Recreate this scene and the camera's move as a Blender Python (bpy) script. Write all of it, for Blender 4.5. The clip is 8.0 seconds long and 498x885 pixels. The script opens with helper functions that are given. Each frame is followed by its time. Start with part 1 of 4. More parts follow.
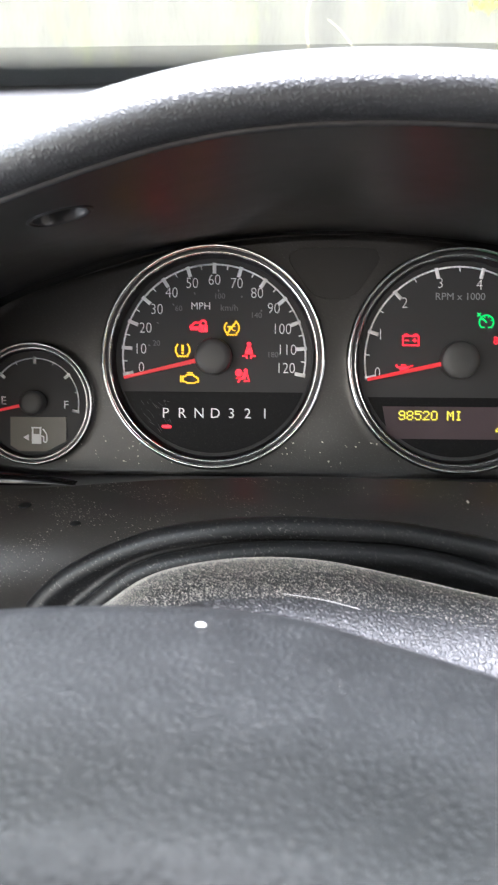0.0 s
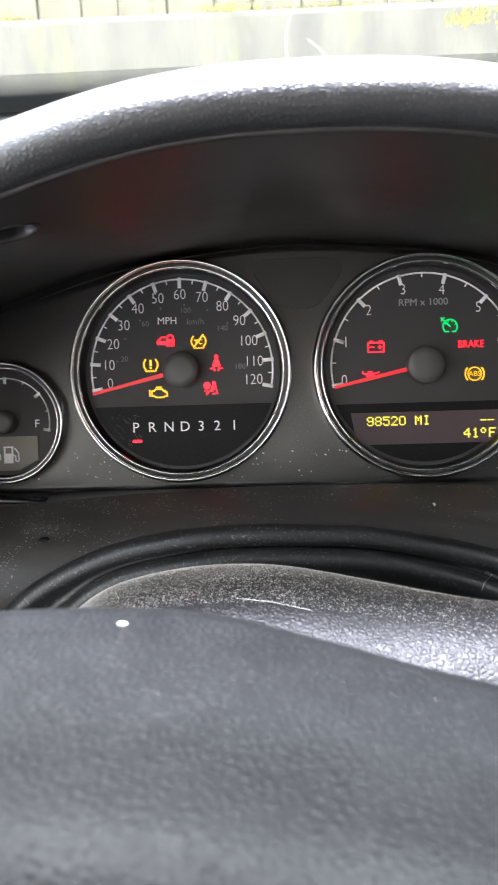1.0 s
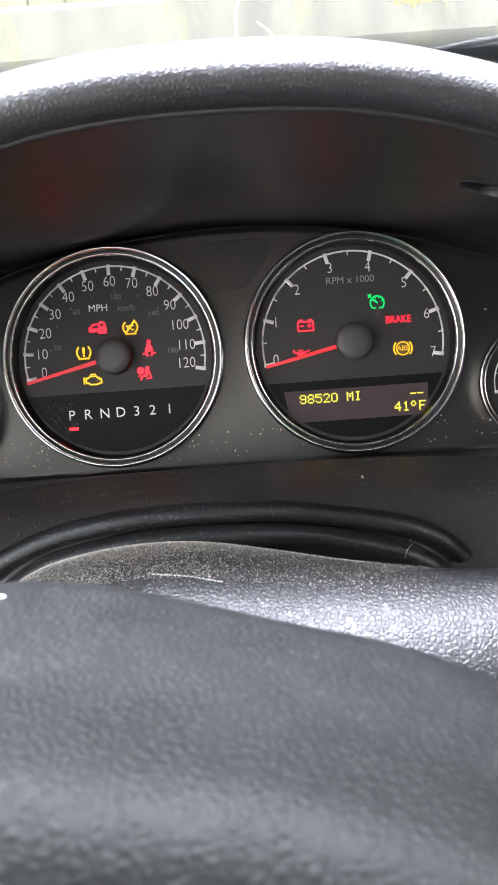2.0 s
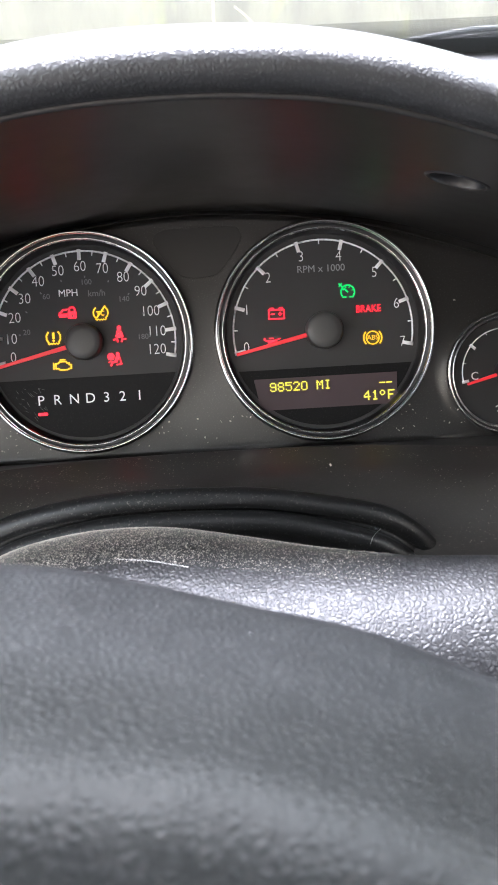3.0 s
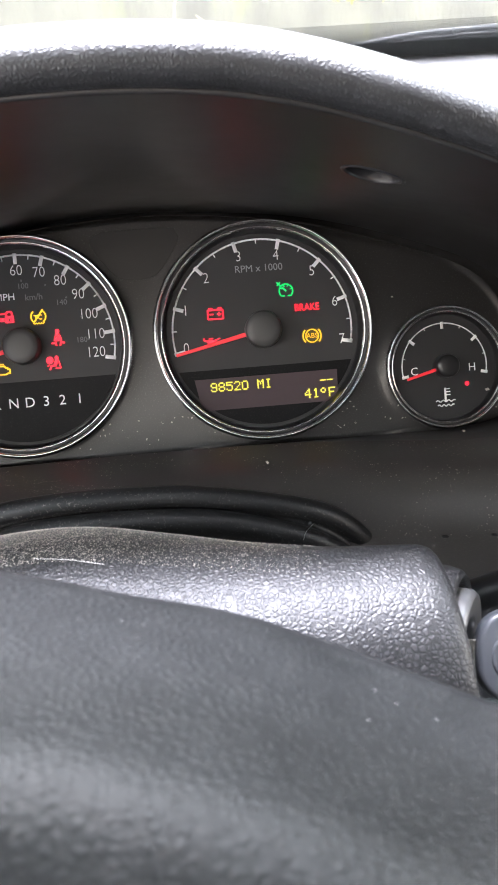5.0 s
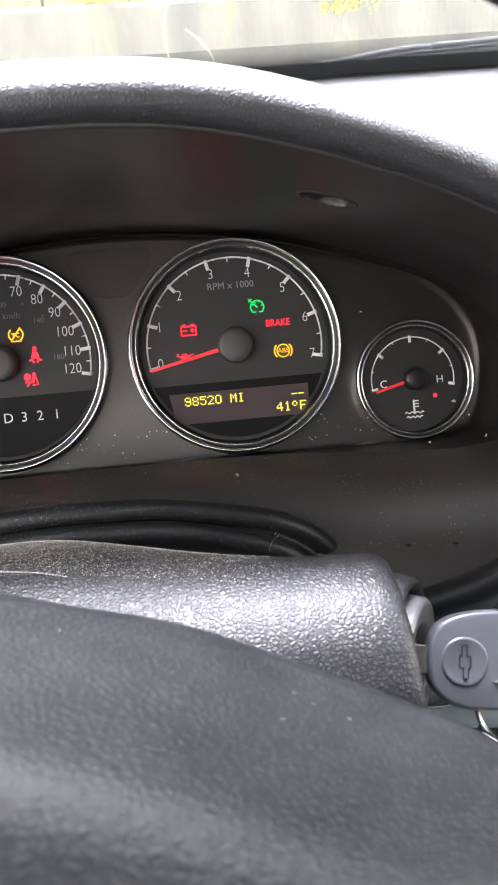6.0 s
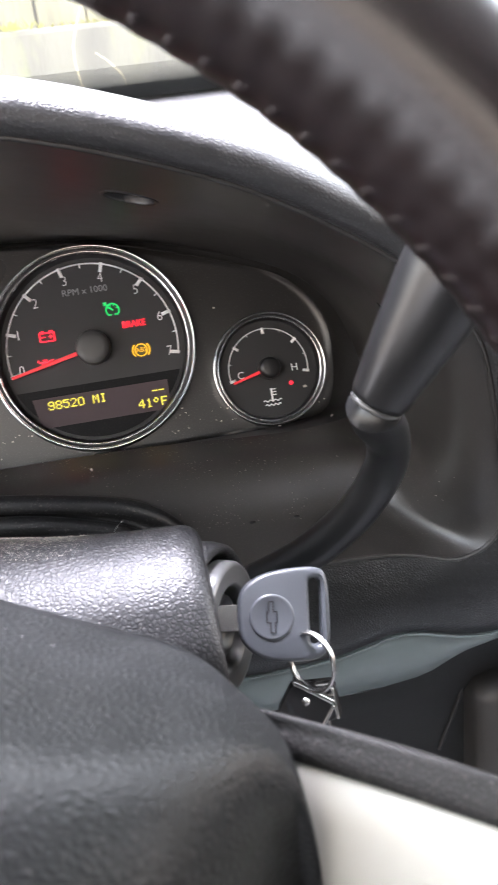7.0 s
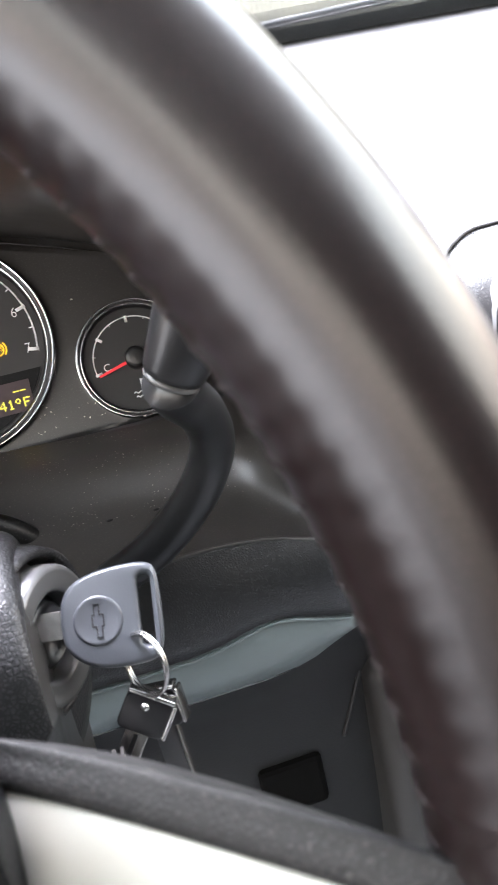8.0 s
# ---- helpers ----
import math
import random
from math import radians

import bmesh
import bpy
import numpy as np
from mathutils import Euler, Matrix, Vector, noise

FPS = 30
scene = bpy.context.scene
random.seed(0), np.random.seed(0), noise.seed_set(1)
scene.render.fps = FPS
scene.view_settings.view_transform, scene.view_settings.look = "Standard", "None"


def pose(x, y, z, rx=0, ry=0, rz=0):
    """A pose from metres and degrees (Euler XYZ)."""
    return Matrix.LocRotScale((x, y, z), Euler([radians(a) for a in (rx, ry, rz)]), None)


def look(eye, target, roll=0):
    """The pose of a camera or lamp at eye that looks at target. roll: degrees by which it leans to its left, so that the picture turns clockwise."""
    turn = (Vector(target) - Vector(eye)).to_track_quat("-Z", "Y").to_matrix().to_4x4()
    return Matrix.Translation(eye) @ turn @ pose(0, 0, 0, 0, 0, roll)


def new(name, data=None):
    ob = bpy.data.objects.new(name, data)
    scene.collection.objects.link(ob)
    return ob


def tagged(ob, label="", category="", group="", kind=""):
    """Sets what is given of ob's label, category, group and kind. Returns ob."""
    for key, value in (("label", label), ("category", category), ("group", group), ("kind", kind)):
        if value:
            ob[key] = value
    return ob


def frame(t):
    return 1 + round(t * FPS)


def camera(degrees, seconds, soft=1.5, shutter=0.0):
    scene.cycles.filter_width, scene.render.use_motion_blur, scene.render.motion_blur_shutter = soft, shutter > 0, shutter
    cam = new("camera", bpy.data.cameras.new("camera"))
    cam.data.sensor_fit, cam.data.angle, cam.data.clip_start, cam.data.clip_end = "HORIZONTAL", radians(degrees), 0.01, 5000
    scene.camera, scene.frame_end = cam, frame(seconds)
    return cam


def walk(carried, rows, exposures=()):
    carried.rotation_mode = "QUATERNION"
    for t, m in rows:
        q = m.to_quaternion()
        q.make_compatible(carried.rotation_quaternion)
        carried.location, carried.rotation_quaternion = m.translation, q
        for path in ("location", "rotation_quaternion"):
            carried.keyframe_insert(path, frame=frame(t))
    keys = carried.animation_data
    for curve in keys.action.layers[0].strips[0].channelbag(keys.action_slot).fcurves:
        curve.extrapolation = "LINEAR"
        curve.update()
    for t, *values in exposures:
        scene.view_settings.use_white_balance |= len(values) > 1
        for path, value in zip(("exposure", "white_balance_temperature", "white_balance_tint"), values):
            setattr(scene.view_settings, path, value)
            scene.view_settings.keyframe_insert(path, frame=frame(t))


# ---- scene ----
from mathutils.bvhtree import BVHTree
cam = camera(34.0, 8.0, 1.7, 0.22)
cam.data.dof.use_dof = True
cam.data.dof.focus_distance = 0.39
cam.data.dof.aperture_fstop = 44.0
METRES, EYE, TILT, LEAN, TURN = 0.207, 1.16, -18.0, 0.0, 1.9
ROWS = [
    (0.0, 0.0, 0.0, 0.0, 0.0, 0.0, -0.0),
    (0.2, -0.009, 0.0012, -0.0001, 1.08, 1.39, -0.23),
    (0.5, -0.0226, 0.003, -0.0002, 0.44, 1.88, -0.58),
    (1.0, 0.0736, -0.0121, -0.0188, 0.01, 1.27, 2.11),
    (1.5, 0.1533, -0.0305, -0.0346, -0.91, 0.83, 4.06),
    (3.0, 0.1786, -0.0492, -0.0424, -3.64, -0.72, 4.1),
    (3.5, 0.2001, -0.0533, -0.0462, -4.24, -0.65, 4.18),
    (4.0, 0.2227, -0.0572, -0.0563, -4.65, -0.58, 4.75),
    (4.5, 0.2539, -0.0515, -0.0735, -4.93, -0.42, 5.14),
    (6.0, 0.3262, -0.1138, -0.0651, -5.39, 0.27, 6.13),
    (6.3, 0.3712, -0.1629, -0.0759, -5.1, 0.58, 6.13),
    (6.5, 0.4012, -0.1956, -0.0831, -5.8, 0.54, 6.14),
    (7.0, 0.5501, -0.2236, -0.1622, -8.52, 0.92, 10.54),
    (7.5, 0.6886, -0.1976, -0.2129, -9.79, 0.8, 15.14),
    (8.0, 0.787, -0.1609, -0.2356, -11.17, 0.08, 15.99),
]
walk(cam, [(t, pose(0, 0, EYE, TILT, LEAN, TURN) @ pose(METRES * x, METRES * y, METRES * z, 90 + pitch, roll, yaw)) for t, x, y, z, yaw, pitch, roll in ROWS],
     [(0.0, 4.25, 5580, 17), (0.5, 4.15, 5560, 18), (4.5, 4.2, 5600, 19), (6.0, 4.15, 5700, 21), (7.0, 4.2, 5700, 22), (8.0, 4.35, 5660, 20)])

# ---- light ----
world = bpy.data.worlds.new("world")
scene.world = world
world.use_nodes = True
wn = world.node_tree.nodes
sky = wn.new("ShaderNodeTexSky")
sky.sky_type = "NISHITA"
sky.sun_disc = False
sky.sun_elevation = radians(81)
sky.sun_rotation = radians(-12)
sky.air_density, sky.dust_density, sky.ozone_density = 5.0, 5.0, 1.0
wn["Background"].inputs["Strength"].default_value = 0.15
haze = wn.new("ShaderNodeHueSaturation")
haze.inputs["Saturation"].default_value = 0.52
world.node_tree.links.new(sky.outputs[0], haze.inputs["Color"])
world.node_tree.links.new(haze.outputs[0], wn["Background"].inputs[0])
sun = new("sun", bpy.data.lights.new("sun", "SUN"))
sun.data.energy, sun.data.angle, sun.data.color = 1.0, radians(16), (0.98, 0.985, 1.0)
sun.matrix_world = look((-0.325, 1.53, 10.98), (0, 0, 1.1))

# ---- materials ----


def material(name, base, rough=0.5, metal=0.0, grain=0.0, grain_size=0.002, mottled=0.0, mottle_size=0.03,
             dust=0.0, dust_size=0.0012, dust_colour=(0.55, 0.52, 0.48), spec=0.5, emit=None, power=0.0, kind="noise", rough_var=0.08, dust_and_light=0.0, coat=0.0, groove=0.45, depth=0.2, cell=0.42, upright=1.0):
    """Node material with fine relief, broad colour changes and scattered specks, sized in metres."""
    m = bpy.data.materials.new(name)
    m.use_nodes = True
    t, n = m.node_tree, m.node_tree.nodes
    b = n["Principled BSDF"]
    b.inputs["Metallic"].default_value = metal
    b.inputs["Specular IOR Level"].default_value = spec
    b.inputs["Roughness"].default_value = rough
    b.inputs["Coat Weight"].default_value, b.inputs["Coat Roughness"].default_value = coat, 0.22
    co = n.new("ShaderNodeTexCoord").outputs["Object"]
    if upright != 1.0:
        squash = n.new("ShaderNodeVectorMath")
        squash.operation = "MULTIPLY"
        squash.inputs[1].default_value = (1, 1, upright)
        t.links.new(co, squash.inputs[0])
        co = squash.outputs[0]
    col = None
    big = n.new("ShaderNodeTexNoise")
    big.inputs["Scale"].default_value, big.inputs["Detail"].default_value = 1 / mottle_size, 5
    t.links.new(co, big.inputs["Vector"])
    ramp = n.new("ShaderNodeMixRGB")
    t.links.new(big.outputs["Fac"], ramp.inputs[0])
    ramp.inputs[1].default_value = (*[c * (1 - mottled) for c in base], 1)
    ramp.inputs[2].default_value = (*[min(1, c * (1 + mottled)) for c in base], 1)
    col = ramp.outputs[0]
    if rough_var:
        mr = n.new("ShaderNodeMapRange")
        mr.inputs["To Min"].default_value, mr.inputs["To Max"].default_value = max(0.02, rough - rough_var), min(1, rough + rough_var)
        t.links.new(big.outputs["Fac"], mr.inputs["Value"])
        t.links.new(mr.outputs[0], b.inputs["Roughness"])
    # Upward and side faces paled: lying dust, plus light put into the colour.
    if dust_and_light:
        up = n.new("ShaderNodeSeparateXYZ")
        t.links.new(n.new("ShaderNodeNewGeometry").outputs["Normal"], up.inputs[0])
        upturn = n.new("ShaderNodeMapRange")
        upturn.inputs["From Min"].default_value, upturn.inputs["From Max"].default_value = -0.6, 0.85
        t.links.new(up.outputs["Z"], upturn.inputs["Value"])
        film = n.new("ShaderNodeMath")
        film.operation = "MULTIPLY"
        film.inputs[1].default_value = dust_and_light
        t.links.new(upturn.outputs[0], film.inputs[0])
        coat = n.new("ShaderNodeMixRGB")
        coat.inputs[2].default_value = (*[c * 0.6 for c in dust_colour], 1)
        t.links.new(film.outputs[0], coat.inputs[0])
        t.links.new(col, coat.inputs[1])
        col = coat.outputs[0]
    if dust:
        sp = n.new("ShaderNodeTexNoise")
        sp.inputs["Scale"].default_value, sp.inputs["Detail"].default_value, sp.inputs["Roughness"].default_value = 1 / dust_size, 3, 0.7
        t.links.new(co, sp.inputs["Vector"])
        th = n.new("ShaderNodeMapRange")
        th.inputs["From Min"].default_value, th.inputs["From Max"].default_value = 0.58, 0.72
        th.inputs["To Max"].default_value = dust
        t.links.new(sp.outputs["Fac"], th.inputs["Value"])
        mul = n.new("ShaderNodeMath")
        mul.operation = "MULTIPLY"
        t.links.new(th.outputs[0], mul.inputs[0])
        t.links.new(big.outputs["Fac"] if not dust_and_light else upturn.outputs[0], mul.inputs[1])
        mx = n.new("ShaderNodeMixRGB")
        t.links.new(mul.outputs[0], mx.inputs[0])
        t.links.new(col, mx.inputs[1])
        mx.inputs[2].default_value = (*dust_colour, 1)
        col = mx.outputs[0]
    t.links.new(col, b.inputs["Base Color"])
    if grain:
        if kind == "leather":
            g = n.new("ShaderNodeTexVoronoi")
            g.feature = "DISTANCE_TO_EDGE"
            wob = n.new("ShaderNodeTexNoise")
            wob.inputs["Scale"].default_value = 0.7 / grain_size
            t.links.new(co, wob.inputs["Vector"])
            ad = n.new("ShaderNodeVectorMath")
            ad.operation = "MULTIPLY_ADD"
            ad.inputs[1].default_value = (0.45 * grain_size,) * 3
            t.links.new(wob.outputs["Color"], ad.inputs[0])
            t.links.new(co, ad.inputs[2])
            t.links.new(ad.outputs[0], g.inputs["Vector"])
            g.inputs["Scale"].default_value = 1 / grain_size
            crease = n.new("ShaderNodeMapRange")
            crease.interpolation_type = "SMOOTHSTEP"
            crease.inputs["From Max"].default_value = cell
            t.links.new(g.outputs["Distance"], crease.inputs["Value"])
            fine = n.new("ShaderNodeTexNoise")
            fine.inputs["Scale"].default_value, fine.inputs["Detail"].default_value = 2.2 / grain_size, 3
            t.links.new(co, fine.inputs["Vector"])
            both = n.new("ShaderNodeMath")
            both.operation = "MULTIPLY_ADD"
            both.inputs[1].default_value = 0.15
            t.links.new(fine.outputs["Fac"], both.inputs[0])
            t.links.new(crease.outputs[0], both.inputs[2])
            out = both.outputs[0]
            # Creases darkened in the base colour, standing in for shade in the grain.
            crease_shade = n.new("ShaderNodeMapRange")
            crease_shade.inputs["To Min"].default_value = 1 - groove
            t.links.new(crease.outputs[0], crease_shade.inputs["Value"])
            shaded_base = n.new("ShaderNodeVectorMath")
            shaded_base.operation = "MULTIPLY"
            t.links.new(col, shaded_base.inputs[0])
            t.links.new(crease_shade.outputs[0], shaded_base.inputs[1])
            t.links.new(shaded_base.outputs[0], b.inputs["Base Color"])
        else:
            g = n.new("ShaderNodeTexNoise")
            g.inputs["Detail"].default_value = 4
            g.inputs["Scale"].default_value = 1 / grain_size
            t.links.new(co, g.inputs["Vector"])
            out = g.outputs["Fac"]
        bump = n.new("ShaderNodeBump")
        bump.inputs["Strength"].default_value = grain
        bump.inputs["Distance"].default_value = grain_size * (depth if kind == "leather" else 0.5)
        t.links.new(out, bump.inputs["Height"])
        t.links.new(bump.outputs[0], b.inputs["Normal"])
    if emit:
        b.inputs["Emission Color"].default_value = (*emit, 1)
        b.inputs["Emission Strength"].default_value = power
    return m


def clear_glass(name, gloss=0.06, tint=(1, 1, 1), film=0.0):
    m = bpy.data.materials.new(name)
    m.use_nodes = True
    t, n = m.node_tree, m.node_tree.nodes
    n.remove(n["Principled BSDF"])
    tr, gl, mix, fr = n.new("ShaderNodeBsdfTransparent"), n.new("ShaderNodeBsdfGlossy"), n.new("ShaderNodeMixShader"), n.new("ShaderNodeFresnel")
    tr.inputs[0].default_value = (*tint, 1)
    gl.inputs["Roughness"].default_value = gloss
    fr.inputs["IOR"].default_value = 1.28
    t.links.new(fr.outputs[0], mix.inputs[0])
    t.links.new(tr.outputs[0], mix.inputs[1])
    t.links.new(gl.outputs[0], mix.inputs[2])
    out = mix.outputs[0]
    if film:
        tl, mx = n.new("ShaderNodeBsdfTranslucent"), n.new("ShaderNodeMixShader")
        tl.inputs[0].default_value = (0.8, 0.8, 0.78, 1)
        mx.inputs[0].default_value = film
        t.links.new(out, mx.inputs[1])
        t.links.new(tl.outputs[0], mx.inputs[2])
        out = mx.outputs[0]
    t.links.new(out, n["Material Output"].inputs["Surface"])
    return m


VINYL = material("grained_vinyl", (0.031, 0.031, 0.032), 0.41, grain=0.6, depth=0.12, grain_size=0.0015, kind="leather", mottled=0.15, dust=0.15, dust_size=0.0009)
VINYL_DUSTY = material("dusty_vinyl", (0.021, 0.0211, 0.0217), 0.40, spec=0.3, grain=0.6, depth=0.1, grain_size=0.0016, cell=0.34, kind="leather", mottled=0.2, groove=0.6, dust=0.3, dust_size=0.0005, dust_colour=(0.36, 0.35, 0.34))
TRIM = material("smooth_trim", (0.016, 0.0154, 0.0155), 0.33, spec=0.55, rough_var=0.04, grain=0.08, grain_size=0.0007, mottled=0.3, mottle_size=0.012, dust=0.16, dust_size=0.0007, dust_colour=(0.40, 0.35, 0.295), dust_and_light=0.10)
PANEL = material("cluster_panel", (0.0115, 0.0108, 0.0104), 0.4, spec=0.45, coat=0.35, grain=0.05, grain_size=0.0005, mottled=0.25, dust=0.25, dust_size=0.0008)
RUBBER = material("rubber", (0.009, 0.009, 0.0095), 0.42, spec=0.3, grain=0.1, grain_size=0.0008, mottled=0.2, dust=0.3)
DARK = material("dark_recess", (0.012, 0.012, 0.013), 0.7, mottled=0.2)
CHROME = material("chrome", (0.9, 0.9, 0.9), 0.14, metal=1.0, mottled=0.05, rough_var=0.05)
FACE = material("dial_face", (0.028, 0.028, 0.029), 0.6, grain=0.05, grain_size=0.0004, mottled=0.1)
FACE_DARK = material("small_dial_face", (0.014, 0.014, 0.015), 0.55, mottled=0.1)
FACE_GLOSS = material("dial_window", (0.005, 0.005, 0.006), 0.5, spec=0.15, mottled=0.2, dust=0.06, dust_size=0.0007)
PRINT = material("white_print", (0.93, 0.93, 0.94), 0.6, mottled=0.05)
PRINT_DIM = material("grey_print", (0.16, 0.16, 0.165), 0.6, mottled=0.05)
# Needle given a faint red glow of its own.
NEEDLE = material("red_needle_glow", (0.75, 0.03, 0.035), 0.4, mottled=0.05, emit=(1.0, 0.03, 0.04), power=0.015)
KNOB = material("knob_plastic", (0.06, 0.06, 0.06), 0.45, grain=0.1, grain_size=0.0004, mottled=0.1)
LCD = material("display_glass", (0.075, 0.055, 0.062), 0.5, spec=0.2, mottled=0.1)
FUEL_LCD = material("fuel_window", (0.12, 0.11, 0.085), 0.4, mottled=0.1)
RED = material("red_lamp", (0.2, 0.005, 0.008), 0.5, emit=(1.0, 0.012, 0.02), power=0.17)
AMBER = material("amber_lamp", (0.3, 0.2, 0.01), 0.5, emit=(1.0, 0.5, 0.0), power=0.085)
GREEN = material("green_lamp", (0.01, 0.2, 0.03), 0.5, emit=(0.02, 0.85, 0.14), power=0.06)
DOTS = material("dot_display", (0.3, 0.25, 0.01), 0.5, emit=(1.0, 0.85, 0.05), power=0.07)
LEATHER = material("rim_leather", (0.0085, 0.0045, 0.0043), 0.30, spec=0.42, rough_var=0.02, grain=0.06, grain_size=0.0013, kind="leather", mottled=0.3, mottle_size=0.02)
THREAD = material("rim_thread", (0.013, 0.010, 0.010), 0.5, spec=0.3, grain=0.3, grain_size=0.0005)
PAD = material("airbag_cover", (0.0085, 0.0092, 0.0098), 0.44, spec=0.22, grain=0.42, depth=0.15, groove=0.25, grain_size=0.0017, kind="leather", mottled=0.35, mottle_size=0.012, dust=0.1)
SILVER = material("silver_paint", (0.31, 0.307, 0.275), 0.38, metal=0.1, mottled=0.06, grain=0.05, grain_size=0.0003)
STALK = material("stalk_plastic", (0.009, 0.009, 0.0095), 0.33, spec=0.35, rough_var=0.04, grain=0.1, grain_size=0.0008, mottled=0.15)
STEEL = material("key_steel", (0.45, 0.445, 0.435), 0.23, rough_var=0.03, metal=1.0, mottled=0.15, mottle_size=0.004)
KEY_GREY = material("key_plastic", (0.055, 0.059, 0.066), 0.33, rough_var=0.04, grain=0.1, grain_size=0.0006, mottled=0.1)
BLACK = material("black_plastic", (0.012, 0.012, 0.013), 0.35, rough_var=0.06, mottled=0.2)
BAND = material("deep_grained_vinyl", (0.011, 0.011, 0.0115), 0.38, grain=0.55, grain_size=0.0012, kind="leather", mottled=0.2)
LOWER = material("matt_lower_plastic", (0.010, 0.0105, 0.011), 0.6, spec=0.25, grain=0.2, grain_size=0.0012, mottled=0.2)
CONSOLE = material("console_plastic", (0.024, 0.0235, 0.023), 0.42, grain=0.12, grain_size=0.001, mottled=0.2)
SPOKE = material("spoke_vinyl", (0.017, 0.0165, 0.0168), 0.6, spec=0.25, grain=0.6, grain_size=0.0012, kind="leather", mottled=0.3, mottle_size=0.01, dust=0.2)
TRAY = material("tray_paint", (0.13, 0.16, 0.165), 0.4, mottled=0.15, mottle_size=0.02)
FRIT = material("ceramic_band", (0.034, 0.038, 0.04), 0.36, rough_var=0.05, mottled=0.2, dust=0.3)
COWL = material("cowl_plastic", (0.008, 0.009, 0.01), 0.8, spec=0.1, grain=0.2, grain_size=0.003, mottled=0.2)
FABRIC = material("headliner", (0.56, 0.56, 0.55), 0.9, grain=0.3, grain_size=0.002, mottled=0.1)
DOORSKIN = material("door_vinyl", (0.14, 0.14, 0.14), 0.6, grain=0.3, grain_size=0.002, mottled=0.1)
WOOD = material("weathered_board", (0.10, 0.092, 0.05), 0.8, grain=0.5, grain_size=0.02, mottled=0.7, mottle_size=0.09, upright=0.2, dust=0.7, dust_size=0.12, dust_colour=(0.17, 0.18, 0.05))
STONE = material("mossy_concrete", (0.062, 0.060, 0.042), 0.9, grain=0.4, grain_size=0.02, mottled=0.7, mottle_size=0.13, upright=0.35, dust=0.8, dust_size=0.17, dust_colour=(0.12, 0.135, 0.022))
GRASS = material("moss_grass", (0.19, 0.185, 0.02), 0.8, mottled=0.4, mottle_size=0.05)
# Unseen ground made pale to bounce light up into the cabin.
EARTH = material("ground_bounce", (0.42, 0.42, 0.41), 0.95, grain=0.4, grain_size=0.05, mottled=0.3, mottle_size=0.5)
LINT = material("white_lint", (0.8, 0.79, 0.77), 0.8, mottled=0.1, mottle_size=0.01)
FLAKE = material("dust_flake", (0.42, 0.385, 0.34), 0.8, mottled=0.1, mottle_size=0.01)
TWIG = material("dry_twig", (0.24, 0.22, 0.13), 0.8, mottled=0.2)
# Film mixes a pale veil into the glass, for dust and for glare.
GLASS = clear_glass("window_glass", 0.02, film=0.013)

# ---- mesh helpers ----


def part(name, bm, mat, parent=None, label="", smooth=True):
    """Links a bmesh as one mesh object under a thing or a part."""
    me = bpy.data.meshes.new(name)
    bm.to_mesh(me)
    bm.free()
    ob = new(name, me)
    if mat:
        me.materials.append(mat)
    if smooth:
        me.shade_smooth()
    if parent:
        ob.parent = parent
    if label:
        ob["label"] = label
    return ob


def thing(name, m, label, category, group="", kind=""):
    ob = new(name)
    ob.empty_display_size = 0.02
    ob.matrix_world = m
    return tagged(ob, label, category, group, kind)


def spline(pts, n):
    """n + 1 points along a Catmull-Rom curve through pts."""
    p = [Vector(q) for q in pts]
    p = [2 * p[0] - p[1]] + p + [2 * p[-1] - p[-2]]
    out = []
    for i in range(n + 1):
        s = min(i / n * (len(p) - 3), len(p) - 3 - 1e-9)
        k = int(s)
        f = s - k
        a, b, c, d = p[k:k + 4]
        out.append(0.5 * (2 * b + (c - a) * f + (2 * a - 5 * b + 4 * c - d) * f * f + (3 * b - a - 3 * c + d) * f ** 3))
    return out


def curve_at(table, x):
    """Smooth reading of a table of (x, value)."""
    xs, vs = [q[0] for q in table], [q[1] for q in table]
    return float(np.interp(x, xs, vs))


def sheet(rows, bm=None, close=False):
    """Quads between rows of points; close joins each row's end to its start."""
    bm = bm or bmesh.new()
    vs = [[bm.verts.new(p) for p in r] for r in rows]
    for a, b in zip(vs, vs[1:]):
        n = len(a)
        for i in range(n if close else n - 1):
            j = (i + 1) % n
            try:
                bm.faces.new((a[i], a[j], b[j], b[i]))
            except ValueError:
                pass
    bmesh.ops.recalc_face_normals(bm, faces=bm.faces)
    return bm


def tube(pts, radii, n=16, caps=True, bm=None):
    """A tube along points, with a radius or one for each point."""
    pts = [Vector(p) for p in pts]
    if not hasattr(radii, "__len__"):
        radii = [radii] * len(pts)
    rows, side = [], None
    for i, p in enumerate(pts):
        d = (pts[min(i + 1, len(pts) - 1)] - pts[max(i - 1, 0)]).normalized()
        if side is None:
            side = d.orthogonal().normalized()
        side = (side - d * side.dot(d)).normalized()
        up = d.cross(side)
        rows.append([p + radii[i] * (math.cos(a) * side + math.sin(a) * up) for a in (2 * math.pi * k / n for k in range(n))])
    bm = sheet(rows, bm, close=True)
    if caps:
        bm.verts.ensure_lookup_table()
        bmesh.ops.holes_fill(bm, edges=[e for e in bm.edges if e.is_boundary])
    bmesh.ops.recalc_face_normals(bm, faces=bm.faces)
    return bm


def lathe(profile, centre, n=96, bm=None):
    """Turns (radius, towards the driver) round the y axis at centre (x, z)."""
    rows = [[(centre[0] + r * math.cos(a), -h, centre[1] + r * math.sin(a)) for a in (2 * math.pi * k / n for k in range(n))] for r, h in profile]
    return sheet(rows, bm, close=True)


def slab(outline, y0, y1, bm=None, bevel=0.0):
